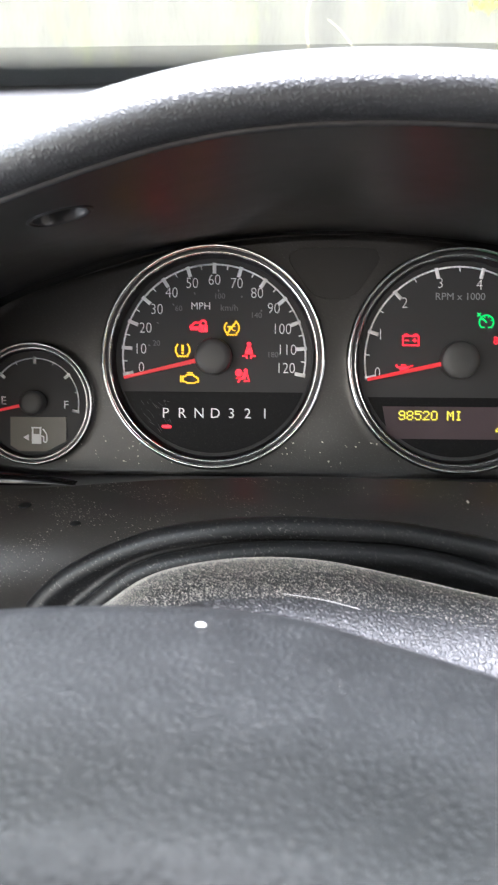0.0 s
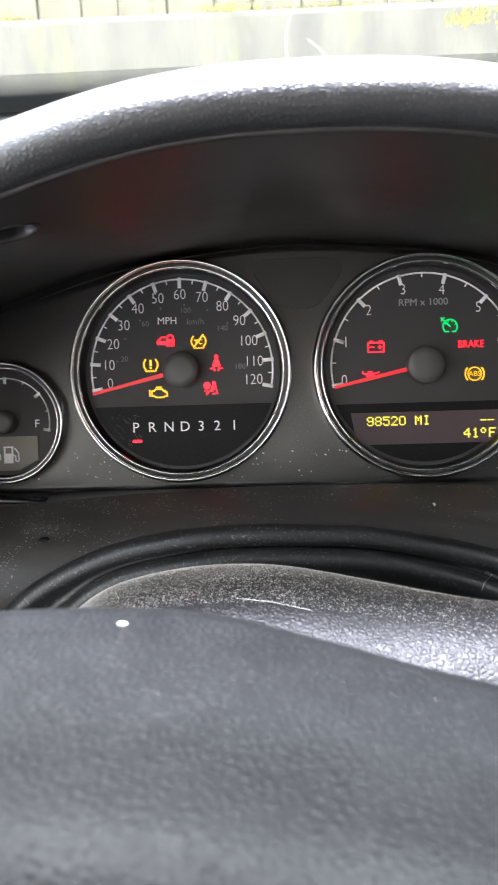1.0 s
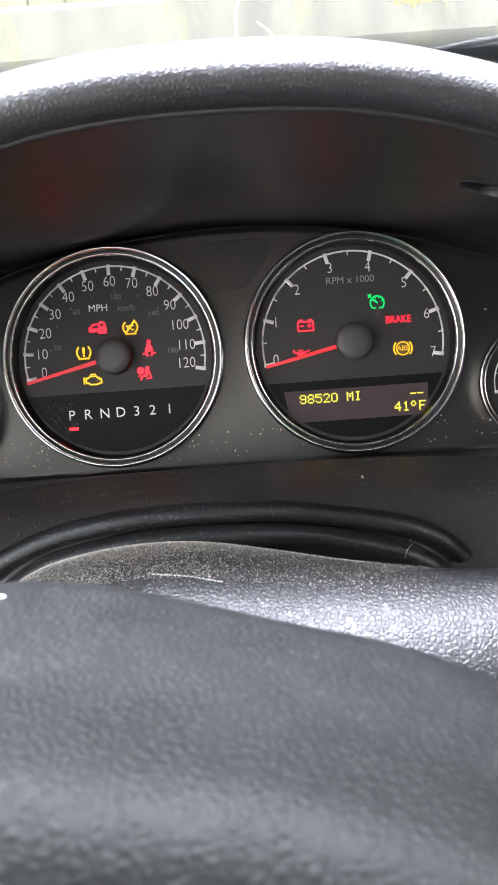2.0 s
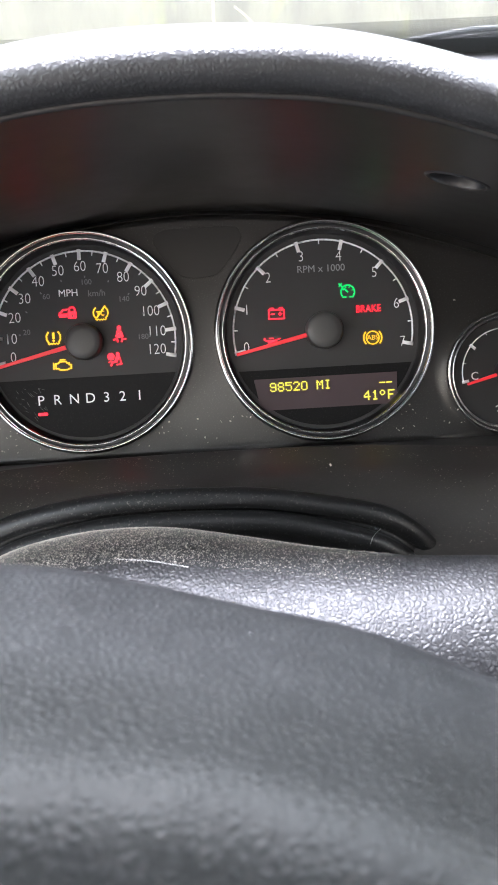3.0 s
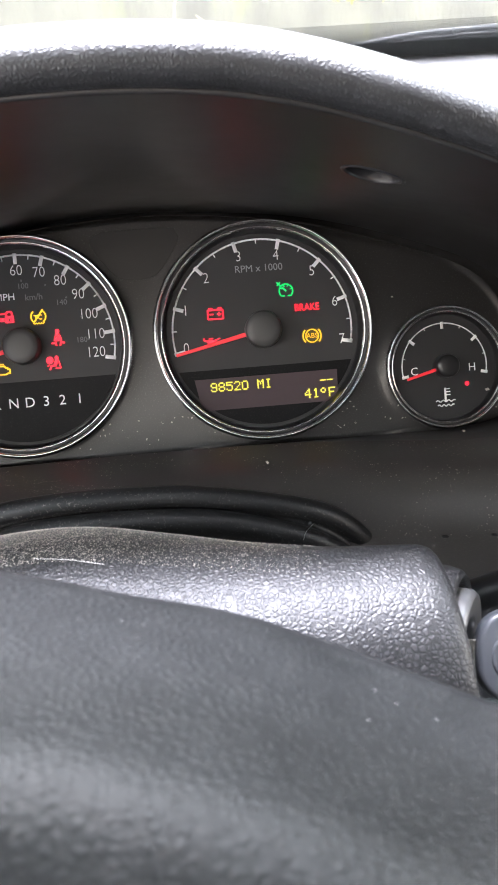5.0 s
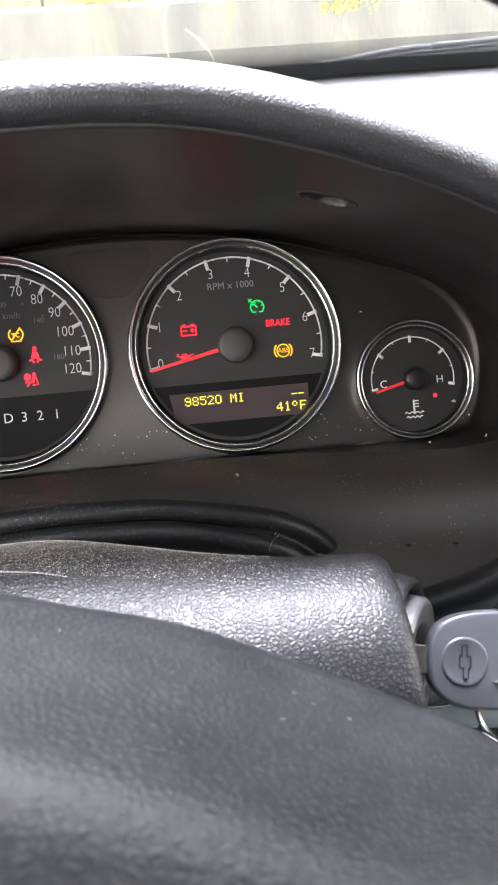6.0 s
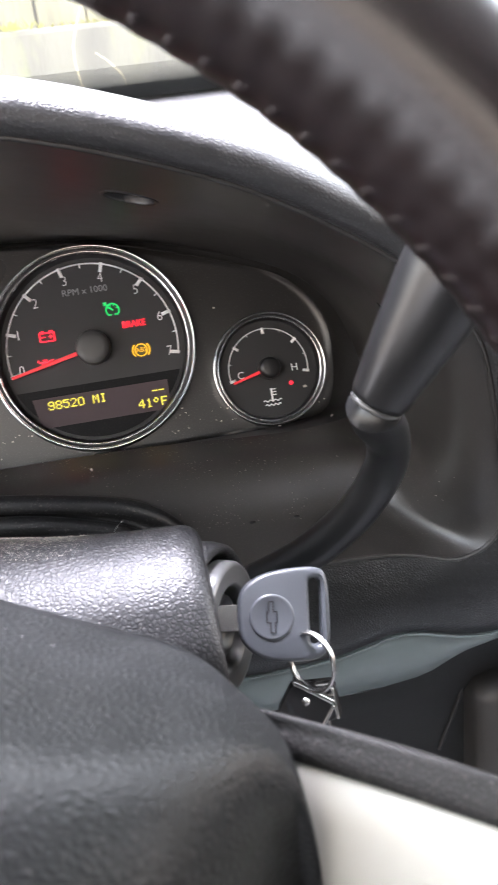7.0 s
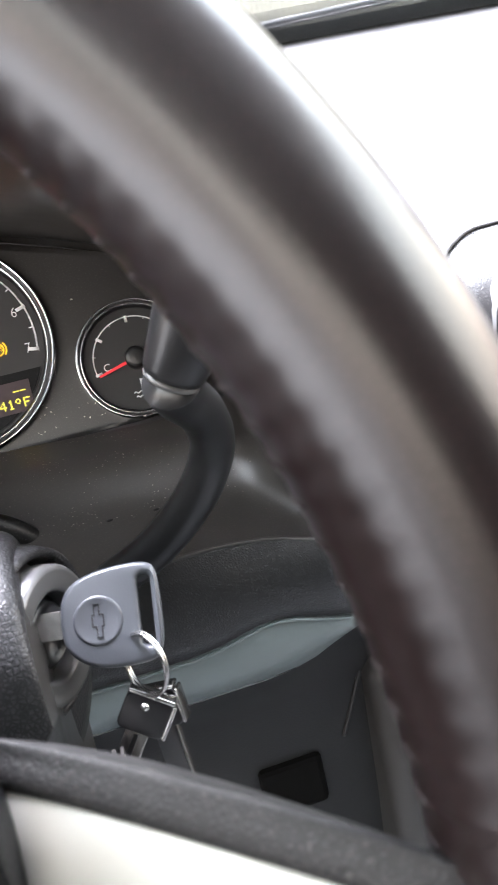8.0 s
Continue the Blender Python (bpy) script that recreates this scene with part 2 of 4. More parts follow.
    """A plate with an outline of (x, z), from y0 to y1."""
    bm = bm or bmesh.new()
    f = bm.faces.new([bm.verts.new((x, y0, z)) for x, z in outline])
    top = bmesh.ops.extrude_face_region(bm, geom=[f])["geom"]
    bmesh.ops.translate(bm, vec=(0, y1 - y0, 0), verts=[v for v in top if isinstance(v, bmesh.types.BMVert)])
    bmesh.ops.recalc_face_normals(bm, faces=bm.faces)
    if bevel:
        ed = [e for e in bm.edges if len(e.link_faces) == 2 and e.calc_face_angle(0) > 0.6]
        bmesh.ops.bevel(bm, geom=ed, offset=bevel, segments=2, profile=0.5, affect="EDGES")
    return bm


def box(x0, x1, y0, y1, z0, z1, bevel=0.0, bm=None):
    return slab([(x0, z0), (x1, z0), (x1, z1), (x0, z1)], y0, y1, bm, bevel)


def rounded(cx, cz, w, h, r, n=6):
    """Outline of a rectangle with round corners."""
    out = []
    for sx, sz, a0 in ((1, 1, 0), (-1, 1, 90), (-1, -1, 180), (1, -1, 270)):
        for k in range(n + 1):
            a = radians(a0 + 90 * k / n)
            out.append((cx + sx * (w / 2 - r) + r * math.cos(a), cz + sz * (h / 2 - r) + r * math.sin(a)))
    return out


def stroke(pts, width, y=0.0, bm=None, closed=False, depth=0.0002):
    """A raised line of even width on the dial, through (x, z)."""
    bm = bm or bmesh.new()
    p = [Vector((q[0], q[1])) for q in pts]
    if closed:
        p = p + [p[0]]
    for a, b in zip(p, p[1:]):
        d = (b - a)
        if d.length < 1e-9:
            continue
        d.normalize()
        s = Vector((-d.y, d.x)) * width / 2
        e = d * width * 0.3
        slab([tuple(a - e - s), tuple(b + e - s), tuple(b + e + s), tuple(a - e + s)], y, y - depth, bm)
    return bm


def arc(cx, cz, r, a0, a1, n=24):
    return [(cx + r * math.cos(radians(a0 + (a1 - a0) * k / n)), cz + r * math.sin(radians(a0 + (a1 - a0) * k / n))) for k in range(n + 1)]


def letters(text, size, x, z, y, mat, parent, name="numeral", turn=0.0, narrow=1.0, thin=0.0):
    """Flat printed text on the dial, centred at (x, z)."""
    cu = bpy.data.curves.new("text", "FONT")
    cu.body, cu.size, cu.align_x, cu.align_y, cu.extrude, cu.resolution_u = text, size, "CENTER", "CENTER", 0.00008, 3
    cu.offset = -thin
    tmp = new("text", cu)
    me = bpy.data.meshes.new_from_object(tmp.evaluated_get(bpy.context.evaluated_depsgraph_get()))
    bpy.data.objects.remove(tmp)
    bpy.data.curves.remove(cu)
    me.transform(pose(x, y, z, 90, 0, 0) @ pose(0, 0, 0, 0, 0, turn) @ Matrix.Diagonal((narrow, 1, 1, 1)))
    weld = bmesh.new()
    weld.from_mesh(me)
    bmesh.ops.remove_doubles(weld, verts=weld.verts[:], dist=2e-6)
    weld.to_mesh(me)
    weld.free()
    me.materials.clear()
    me.materials.append(mat)
    ob = new(name, me)
    ob.parent = parent
    return ob


# ---- setting: ground, fence, cabin ----
rows = []
for j in range(41):
    y = -400 + 800 * (j / 40)
    rows.append([(-400 + 20 * i, y, 0.0) for i in range(41)])
tagged(part("ground", sheet(rows), EARTH, smooth=False), "bare ground round the parked van, unseen, pale to bounce light", "ground", kind="structure")

retaining = part("retaining_wall", box(-4, 4.5, 3.0, 3.35, 0.0, 1.755, 0.02), STONE, smooth=False)
tagged(retaining, "low mossy grey concrete wall under the board fence", "wall", kind="structure")
fence = thing("fence", pose(0, 3.2, 1.735), "weathered yellowish wooden board fence on a low wall", "fence")
x = -3.6
rng = random.Random(5)
while x < 4.0:
    w = rng.uniform(0.12, 0.17)
    part("board", box(x, x + w, rng.uniform(0, 0.02), 0.03 + rng.uniform(0, 0.01), rng.uniform(0.02, 0.08), 1.7, 0.004), WOOD, fence, smooth=False)
    x += w + rng.uniform(0.004, 0.011)
x = -3.65
while x < 4.0:
    w = rng.uniform(0.13, 0.17)
    part("board", box(x, x + w, 0.05, 0.07, rng.uniform(0.02, 0.06), 1.65, 0.004), WOOD, fence, smooth=False)
    x += w + rng.uniform(0.002, 0.012)
part("rail", box(-3.7, 4.1, 0.075, 0.12, 0.5, 0.6, 0.004), WOOD, fence, smooth=False)
bm = bmesh.new()
for _ in range(30):
    gx, gy, cl = rng.uniform(-3, 3.5), rng.uniform(2.97, 3.1), rng.uniform(0.02, 0.055)
    zc = 1.755 if gy > 3.0 else rng.uniform(1.66, 1.75)
    for _ in range(60):
        bx, by = gx + rng.gauss(0, cl), gy + rng.uniform(-0.02, 0.02)
        h, lean, w = rng.uniform(0.008, 0.03), rng.uniform(-0.02, 0.02), rng.uniform(0.002, 0.006)
        z0 = zc + rng.gauss(0, 0.3 * cl) if gy <= 3.0 else zc
        bm.faces.new([bm.verts.new(q) for q in ((bx - w, by, z0), (bx + w, by, z0), (bx + lean, by - 0.02, z0 + h))])
tagged(part("grass", bm, GRASS, smooth=False), "yellow-green moss and grass tufts along the wall", "grass", kind="stuff")
for bx, lean, h in ((0.13, 0.06, 0.42), (0.21, -0.05, 0.2)):
    tw = part("twig", tube(spline([(bx, 2.97, 1.42), (bx - lean * 0.7, 2.93, 1.45 + h * 0.45), (bx + lean * 0.1, 2.94, 1.45 + h * 0.8), (bx + lean, 2.95, 1.45 + h)], 10), [0.0035 - 0.0002 * i for i in range(11)], 8), TWIG)
    tagged(tw, "thin pale dry twig leaning on the mossy wall", "twig", group="dry twigs")

# plain shell of the cabin round the camera, unseen; heights and openings shape the light
XL, XR, YB = -0.46, 1.14, -1.3
for nm, bm in (("floor", box(XL, XR, YB, 1.0, 0.4, 0.44)), ("wall_back", box(XL, XR, YB - 0.05, YB, 0.44, 1.16)), ("wall_back_blocker", box(0.12, XR, YB - 0.05, YB, 1.16, 1.54)), ("wall_back_top", box(XL, XR, YB - 0.05, YB, 1.54, 1.80)),
               ("wall_west", box(XL - 0.06, XL, 0.5, 1.0, 0.4, 0.98)), ("wall_west_door", box(XL - 0.06, XL, -0.62, 0.5, 0.4, 0.86)), ("wall_west_rear", box(XL - 0.06, XL, YB, -0.62, 0.4, 0.98)), ("wall_east", box(XR, XR + 0.06, -0.45, 1.0, 0.4, 0.98)), ("wall_east_blocker", box(XR, XR + 0.06, YB, -0.45, 0.4, 1.80))):
    tagged(part(nm, bm, DOORSKIN, smooth=False), "plain dark grey vinyl lining of the van cabin, unseen, openings shape the light", "wall", kind="structure")
# unseen ceiling, front edge placed to cut overhead light on pad and column
tagged(part("ceiling", box(XL - 0.06, XR + 0.06, YB - 0.05, 0.212, 1.80, 1.84), FABRIC, smooth=False), "plain light grey headliner of the van, unseen, its edge blocks overhead light", "ceiling", kind="structure")
for sx in (XL - 0.03, XR + 0.03):
    tagged(part("trim", tube([(sx, 0.9, 1.16), (sx, 0.58, 1.45), (sx, 0.17, 1.81)], 0.035, 10), FABRIC), "plain light grey pillar lining beside the windscreen", "pillar", kind="structure")
    tagged(part("trim", box(sx - 0.03, sx + 0.03, -0.75, -0.62, 1.1, 1.80), FABRIC, smooth=False), "plain light grey door pillar lining", "pillar", kind="structure")
tagged(part("wall_firewall", box(XL, XR, 1.0, 1.04, 0.4, 1.2), DARK, smooth=False), "plain dark bulkhead under the windscreen", "wall", kind="structure")

# windscreen: pane, ceramic band and its rows of dots
BASE_Y, BASE_Z, RAKE = 0.93, 1.248, radians(36)


def screen(x, s):
    """Point on the windscreen, s metres up from its lower edge."""
    return Vector((x, BASE_Y - 0.10 * (x - 0.33) ** 2 - s * math.cos(RAKE), BASE_Z + s * math.sin(RAKE) - 0.02 * (x - 0.33) ** 2))


glass = tagged(part("window_1", sheet([[screen(XL + 1.6 * i / 24, 0.90 * j / 10) for i in range(25)] for j in range(11)]), GLASS),
               "clear dusty windscreen above the dashboard, with an added glare veil", "windscreen", kind="structure")
glass.visible_shadow = False
part("ceramic_band", sheet([[screen(XL + 1.6 * i / 48, 0.0 + 0.038 * j / 2) - Vector((0, 0.001, 0.002)) for i in range(49)] for j in range(3)]), FRIT, glass, "black ceramic edge band")
bm = bmesh.new()
for j in range(11):
    size = 0.00172 - 0.00006 * j
    for i in range(560):
        px = XL + 0.1 + 0.0026 * i + 0.0013 * (j % 2)
        s = 0.0392 + 0.0025 * j
        bm.faces.new([bm.verts.new(screen(px + a * size, s + b * size) - Vector((0, 0.001, 0.002))) for a, b in ((-0.7, -0.7), (0.7, -0.7), (0.7, 0.7), (-0.7, 0.7))])
part("dot_rows", bm, FRIT, glass, "fading rows of fine black dots", smooth=False)["kind"] = "stuff"
rise = lambda x, y: 0.010 * max(0, min(1, (x - 0.12) / 0.3)) * min(1, max(0, (y - 0.945) / 0.1))
cowl = [[(XL - 0.1 + 1.8 * i / 40, y, z + rise(XL - 0.1 + 1.8 * i / 40, y)) for i in range(41)] for y, z in ((0.945, 1.225), (1.0, 1.25), (1.08, 1.278), (1.15, 1.294), (1.2, 1.29), (1.22, 1.2))]
tagged(part("cowl", sheet(cowl), COWL), "dark grey plastic cowl outside below the windscreen", "cowl", kind="structure")
for pts, rad, lab in (([(0.235, 1.04, 1.281), (0.29, 1.045, 1.287), (0.37, 1.05, 1.296), (0.46, 1.06, 1.298)], 0.004, "grey wiper arm resting outside along the windscreen edge"),
                      ([(0.40, 1.05, 1.297), (0.55, 1.06, 1.303), (0.72, 1.05, 1.306)], 0.004, "grey wiper blade resting outside along the windscreen edge")):
    wiper = thing("windscreen_wiper", pose(0, 0, 0), lab, "wiper", group="windscreen wipers")
    part("arm", tube(spline(pts, 16), rad, 8), FRIT, wiper)
    part("rubber_edge", tube([p + Vector((0, -0.006, -0.006)) for p in spline(pts, 16)], rad * 0.5, 6), BLACK, wiper)

# ---- dashboard ----
CX = 0.03
OUTER = [(0, .235, 1.1742), (.05, .235, 1.1705), (.1, .235, 1.1565), (.142, .237, 1.139), (.19, .24, 1.108), (.215, .242, 1.08), (.222, .244, 1.05),
         (.2275, .247, 1.01), (.222, .25, .990), (.207, .254, .9815), (.186, .262, .984), (.155, .262, .987), (.1, .262, .986), (0, .262, .986)]
MID = [(0, .30, 1.163), (.05, .296, 1.158), (.099, .286, 1.144), (.138, .29, 1.131), (.181, .29, 1.107), (.2035, .275, 1.080), (.2115, .266, 1.052),
       (.2122, .262, 1.022), (.2055, .273, 1.002), (.188, .295, .996), (.155, .297, .997), (.128, .298, .998), (.09, .299, .999), (0, .30, 1.0)]
MID2 = [(0, .36, 1.148), (.046, .36, 1.145), (.093, .35, 1.136), (.133, .352, 1.126), (.179, .350, 1.107), (.2005, .336, 1.086), (.2085, .328, 1.060),
        (.2095, .318, 1.032), (.2035, .314, 1.014), (.18, .315, 1.0165), (.148, .318, 1.017), (.12, .322, 1.0175), (.08, .328, 1.018), (0, .332, 1.0185)]
INNER = [(0, .436, 1.134), (.04, .435, 1.132), (.085, .43, 1.127), (.127, .424, 1.117), (.174, .416, 1.100), (.197, .407, 1.081), (.2075, .396, 1.057),
         (.2085, .379, 1.034), (.2, .361, 1.0237), (.17, .350, 1.0222), (.14, .352, 1.0222), (.11, .358, 1.0226), (.07, .364, 1.023), (0, .367, 1.0232)]
NRING = 78


def mirrored(pts):
    """A closed smooth curve through half an outline and its mirror image."""
    c = [Vector(p) for p in pts] + [Vector((-p[0], p[1], p[2])) for p in pts[-2:0:-1]]
    n, per = len(c), NRING // (len(pts) - 1)
    out = []
    for k in range(n):
        a, b, d, e = c[k - 1], c[k], c[(k + 1) % n], c[(k + 2) % n]
        for q in range(per):
            f = q / per
            out.append(0.5 * (2 * b + (d - a) * f + (2 * a - 5 * b + 4 * d - e) * f * f + (3 * b - a - 3 * d + e) * f ** 3))
    return out


def ring(pts):
    """A closed curve through half an outline and its mirror image."""
    whole = mirrored(pts)
    return [Vector((CX + p.x, p.y, p.z)) for p in whole]


def between(curves, n):
    """Rings on a smooth surface through the given rings."""
    cols = [spline(c, n) for c in zip(*curves)]
    return [list(r) for r in zip(*cols)]


dash = thing("dashboard", pose(0, 0, 0), "dark grey grained vinyl van dashboard, dusty, in daylight", "dashboard")
o, m1, m2, inn = ring(OUTER), ring(MID), ring(MID2), ring(INNER)
lip = [p + Vector((0, 0.0012, 0)) for p in o]
trim = part("cluster_surround", sheet(between([lip, m1, m2, inn], 30), close=True), TRIM, dash, "smooth dark plastic surround sweeping in to the dials")
turned = o[NRING:] + o[:NRING + 1]
part("edge_bead", tube(turned, 0.0011, 8), TRIM, dash, "thin rounded lip of the surround")
skin = BVHTree.FromObject(trim, bpy.context.evaluated_depsgraph_get())
bm = bmesh.new()
bm.from_mesh(trim.data)
for sx in (1, -1):
    if sx < 0:
        c, along, across = Vector((0.0992, 0.2677, 1.1488)), Vector((-0.0080, 0.0056, 0.001)), Vector((0.0042, 0.0052, -0.003))
    else:
        c, along, across = Vector((0.0935, 0.282, 1.145)), Vector((-0.0098, 0.0026, 0.002)), Vector((0.0018, 0.0066, -0.0022))
    flip = lambda q: Vector((CX + sx * q.x, q.y, q.z))
    hole, hn = skin.find_nearest(flip(c))[:2]
    up = hn if hn.z > 0 else -hn
    ea, eb = Vector((sx * along.x, along.y, along.z)), Vector((sx * across.x, across.y, across.z))

    def inside(q):
        d = q - hole
        return math.hypot(d.dot(ea) / ea.length_squared, d.dot(eb) / eb.length_squared)

    for cuts in (3, 3):
        near = [f for f in bm.faces if inside(f.calc_center_median()) < 1.9 and (f.calc_center_median() - hole).length < 0.02]
        bmesh.ops.subdivide_edges(bm, edges=list({e for f in near for e in f.edges}), cuts=cuts, use_grid_fill=True)
    bmesh.ops.delete(bm, geom=[f for f in bm.faces if (f.calc_center_median() - hole).length < 0.02 and inside(f.calc_center_median()) < 1.0], context="FACES")
    for nm, cup, mt, lab in (("screw_recess", [(1.03, -0.0004), (0.97, 0.0012), (0.94, 0.006), (0.8, 0.009), (0.0, 0.009)], BLACK, "dark oval screw recess"), ("recess_rim", [(0.97, 0.0004), (1.0, -0.0003), (1.06, -0.0005), (1.12, -0.0003), (1.17, 0.0004)], TRIM, "")):
        rows = []
        for r, h in cup:
            row = []
            for k in range(40):
                q = hole + ea * (r * math.cos(math.pi * k / 20)) + eb * (r * math.sin(math.pi * k / 20))
                row.append(skin.find_nearest(q)[0] + up * h)
            rows.append(row)
        part(nm, sheet(rows, close=True), mt, trim, lab)
bm.to_mesh(trim.data)
bm.free()
trim.data.shade_smooth()

# Added lip, placed and tilted to show a pale crescent highlight to the camera.
lipline = spline([(-.165, .3555, 1.0246), (-.148, .3540, 1.0244), (-.130, .3535, 1.0242), (-.113, .3540, 1.0240), (-.094, .3560, 1.0234)], 30)
swell = [math.sin(math.pi * k / 30) ** 0.8 for k in range(31)]
facet = [(0.0, 0.0015), (0.0, 0.0), (0.0013, -0.0001), (0.0026, 0.0), (0.0037, 0.0004), (0.0042, 0.0012), (0.0038, 0.0060)]
rows = [[p + Vector((0, back + 0.22 * up * h, 0.97 * up * h - 0.0014)) for p, h in zip(lipline, swell)] for up, back in facet]
part("highlight_lip", sheet(rows), material("gloss_black", (0.01, 0.01, 0.011), 0.16, mottled=0.1, rough_var=0.03), dash, "added glossy black lip below the fuel dial, tilted to catch a highlight")

# padded hood over the dials
n_arc = 46
idx = list(range(len(o) - n_arc, len(o))) + list(range(0, n_arc + 1))
rows = []
for j, (out, dy) in enumerate(((0.0002, 0.001), (0.0014, -0.004), (0.005, -0.0075), (0.0105, -0.007), (0.0158, -0.001), (0.0196, 0.010), (0.0217, 0.028), (0.0230, 0.06), (0.0230, 0.11), (0.0195, 0.18), (0.010, 0.27), (-0.004, 0.37), (-0.03, 0.5))):
    row = []
    for q, i in enumerate(idx):
        p, d = o[i], o[(i + 1) % len(o)] - o[i - 1]
        nrm = Vector((-d.z, 0, d.x)).normalized()
        if nrm.dot(p - Vector((CX, p.y, 1.05))) < 0:
            nrm = -nrm
        row.append(Vector((p.x, p.y + dy, p.z)) + nrm * out)
    rows.append(row)
fine = [list(r) for r in zip(*[spline(c, 60) for c in zip(*rows)])]
part("hood", sheet(fine), VINYL, dash, "padded grained hood over the instruments")


def top_z(x, y):
    """Height of the dashboard's upper surface."""
    return 1.088 + (y - 0.30) * 0.275 - 0.02 * max(0, 0.34 - y) / 0.08


def patch(x0, x1, y0, y1, nx=30, ny=16):
    return [[(x0 + (x1 - x0) * i / nx, y0 + (y1 - y0) * j / ny, top_z(x0 + (x1 - x0) * i / nx, y0 + (y1 - y0) * j / ny)) for i in range(nx + 1)] for j in range(ny + 1)]


part("top_pad", sheet(patch(XL, CX - 0.2, 0.27, 0.93)), VINYL, dash)
part("top_pad", sheet(patch(CX + 0.2, XR, 0.27, 0.93)), VINYL, dash)
part("top_pad", sheet(patch(CX - 0.2, CX + 0.2, 0.46, 0.93)), VINYL, dash)
part("screen_gap", box(XL, XR, 0.885, 0.935, 1.235, 1.2445), DARK, dash, "dark slot between dashboard and windscreen", smooth=False)

# front of the dashboard: rounded nose down to the band under the dials
NOSE = [(0.276, 1.0755), (0.262, 1.070), (0.2515, 1.058), (0.2475, 1.035), (0.2475, 1.0), (0.2485, 0.965), (0.250, 0.951), (0.256, 0.945), (0.27, 0.943)]


def rim_x(z, sx):
    """Edge of the surround at a height."""
    half = sorted((p[2], p[0]) for p in OUTER if p[0] > 0.17)
    return CX + sx * (float(np.interp(z, [h[0] for h in half], [h[1] for h in half])) - 0.0005)


for sx, far in ((1, XR), (-1, XL)):
    rows = []
    for y, z in NOSE[:5]:
        a = rim_x(z, sx)
        rows.append([(a + (far - a) * i / 20, y, z) for i in range(21)])
    part("front_pad", sheet(rows), VINYL, dash, "grained front of the dashboard")
low = []
zt = lambda x: float(np.interp(abs(x - CX), [0, .1, .155, .186, .207, .222, .2275, 1.3], [.9855, .9855, .9865, .9835, .981, .9895, 1.0, 1.0]))
yt = lambda x: float(np.interp(abs(x - CX), [0, .155, .186, .207, .222, .2275, 1.3], [.2615, .2615, .2615, .2535, .2495, .2475, .2475]))
xs = [XL + (XR - XL) * i / 200 for i in range(201)]
zb = lambda x: 0.945 + 0.006 * math.exp(-((x - 0.21) / 0.02) ** 2) - 0.003 * math.exp(-((x - 0.25) / 0.02) ** 2)
for j in range(7):
    f = j / 6
    low.append([(x, yt(x) + (0.256 - yt(x)) * f - 0.004 * math.sin(math.pi * f), zt(x) + (zb(x) - zt(x)) * f) for x in xs])
low.append([(x, 0.264, zb(x) - 0.0015) for x in xs])
part("lower_band", sheet(low), BAND, dash, "grained band under the instrument surround")
foot = lambda x: float(np.interp(x, [0, .205, .225, .25, .27, 2], [0, 0, .06, .55, .78, .80]))
low_edge = lambda x, z: z + (zb(x) - 0.006 - z) * foot(x)
rows = [[(x, 0.2595, zb(x) - 0.001) for x in xs], [(x, 0.257, zb(x) - 0.004) for x in xs], [(x, 0.264, low_edge(x, 0.925)) for x in xs], [(x, 0.272, low_edge(x, 0.914)) for x in xs], [(x, 0.284, low_edge(x, 0.910)) for x in xs]]
part("trim_strip", sheet(rows), TRAY, dash, "smooth blue-grey painted strip with a bright upper edge")
part("strip_edge", tube([(x, 0.2565, zb(x) - 0.0022) for x in xs[60:150]], 0.0007, 8), TRAY, dash)
rows = [[(x, 0.279, low_edge(x, 0.9095) - 0.001) for x in xs], [(x, 0.284, low_edge(x, 0.907) - 0.004) for x in xs], [(x, 0.30, 0.88) for x in xs], [(x, 0.31, 0.80) for x in xs], [(x, 0.33, 0.70) for x in xs], [(x, 0.36, 0.55) for x in xs]]
lowdash = part("lower_panel", sheet(rows), LOWER, dash, "dark lower dashboard in shade")
# Pocket is a raised box painted near-black for an opening's shade.
part("pocket", box(0.192, 0.226, 0.3015, 0.33, 0.812, 0.842, 0.003), material("pocket_shade", (0.003, 0.003, 0.003), 0.9, spec=0.05, mottled=0.2), lowdash, "small opening, its shade painted near-black on a shallow box", smooth=False)
part("console_side", box(0.254, 0.5, 0.281, 0.5, 0.45, 0.895, 0.012), CONSOLE, dash, "dark side of the centre console")
part("panel_gap", tube(spline([(0.2535, 0.2990, 0.885), (0.247, 0.3012, 0.866), (0.240, 0.3040, 0.846)], 20), 0.0012, 6), DARK, dash, "thin dark gap beside the console")

# centre stack with rounded corners beside the instruments
stack = part("centre_stack", slab(rounded(0.50, 1.0, 0.36, 0.164, 0.035), 0.262, 0.236, None, 0.006), material("stack_plastic", (0.2, 0.2, 0.2), 0.4, grain=0.1, grain_size=0.0008, mottled=0.1), dash, "pale grey rounded centre panel")
part("gap_line", tube([(x, 0.243, z) for x, z in rounded(0.50, 1.0, 0.3625, 0.1665, 0.036)] , 0.0012, 6), DARK, dash, "thin dark joint round the centre panel")

seam = spline([(0.300, 0.2535, 1.0625), (0.3103, 0.268, 1.0725), (0.3196, 0.284, 1.0745), (0.3250, 0.2925, 1.0762), (0.3315, 0.2985, 1.0785), (0.343, 0.3052, 1.0815), (0.357, 0.3072, 1.0822), (0.42, 0.308, 1.0825), (0.62, 0.308, 1.0825)], 60)
part("gap_line", tube(seam, 0.0011, 6), DARK, dash, "thin dark joint round the centre panel")

# ---- instrument cluster ----
CL = pose(CX, 0.4165, 1.075, -15, 0, 0)
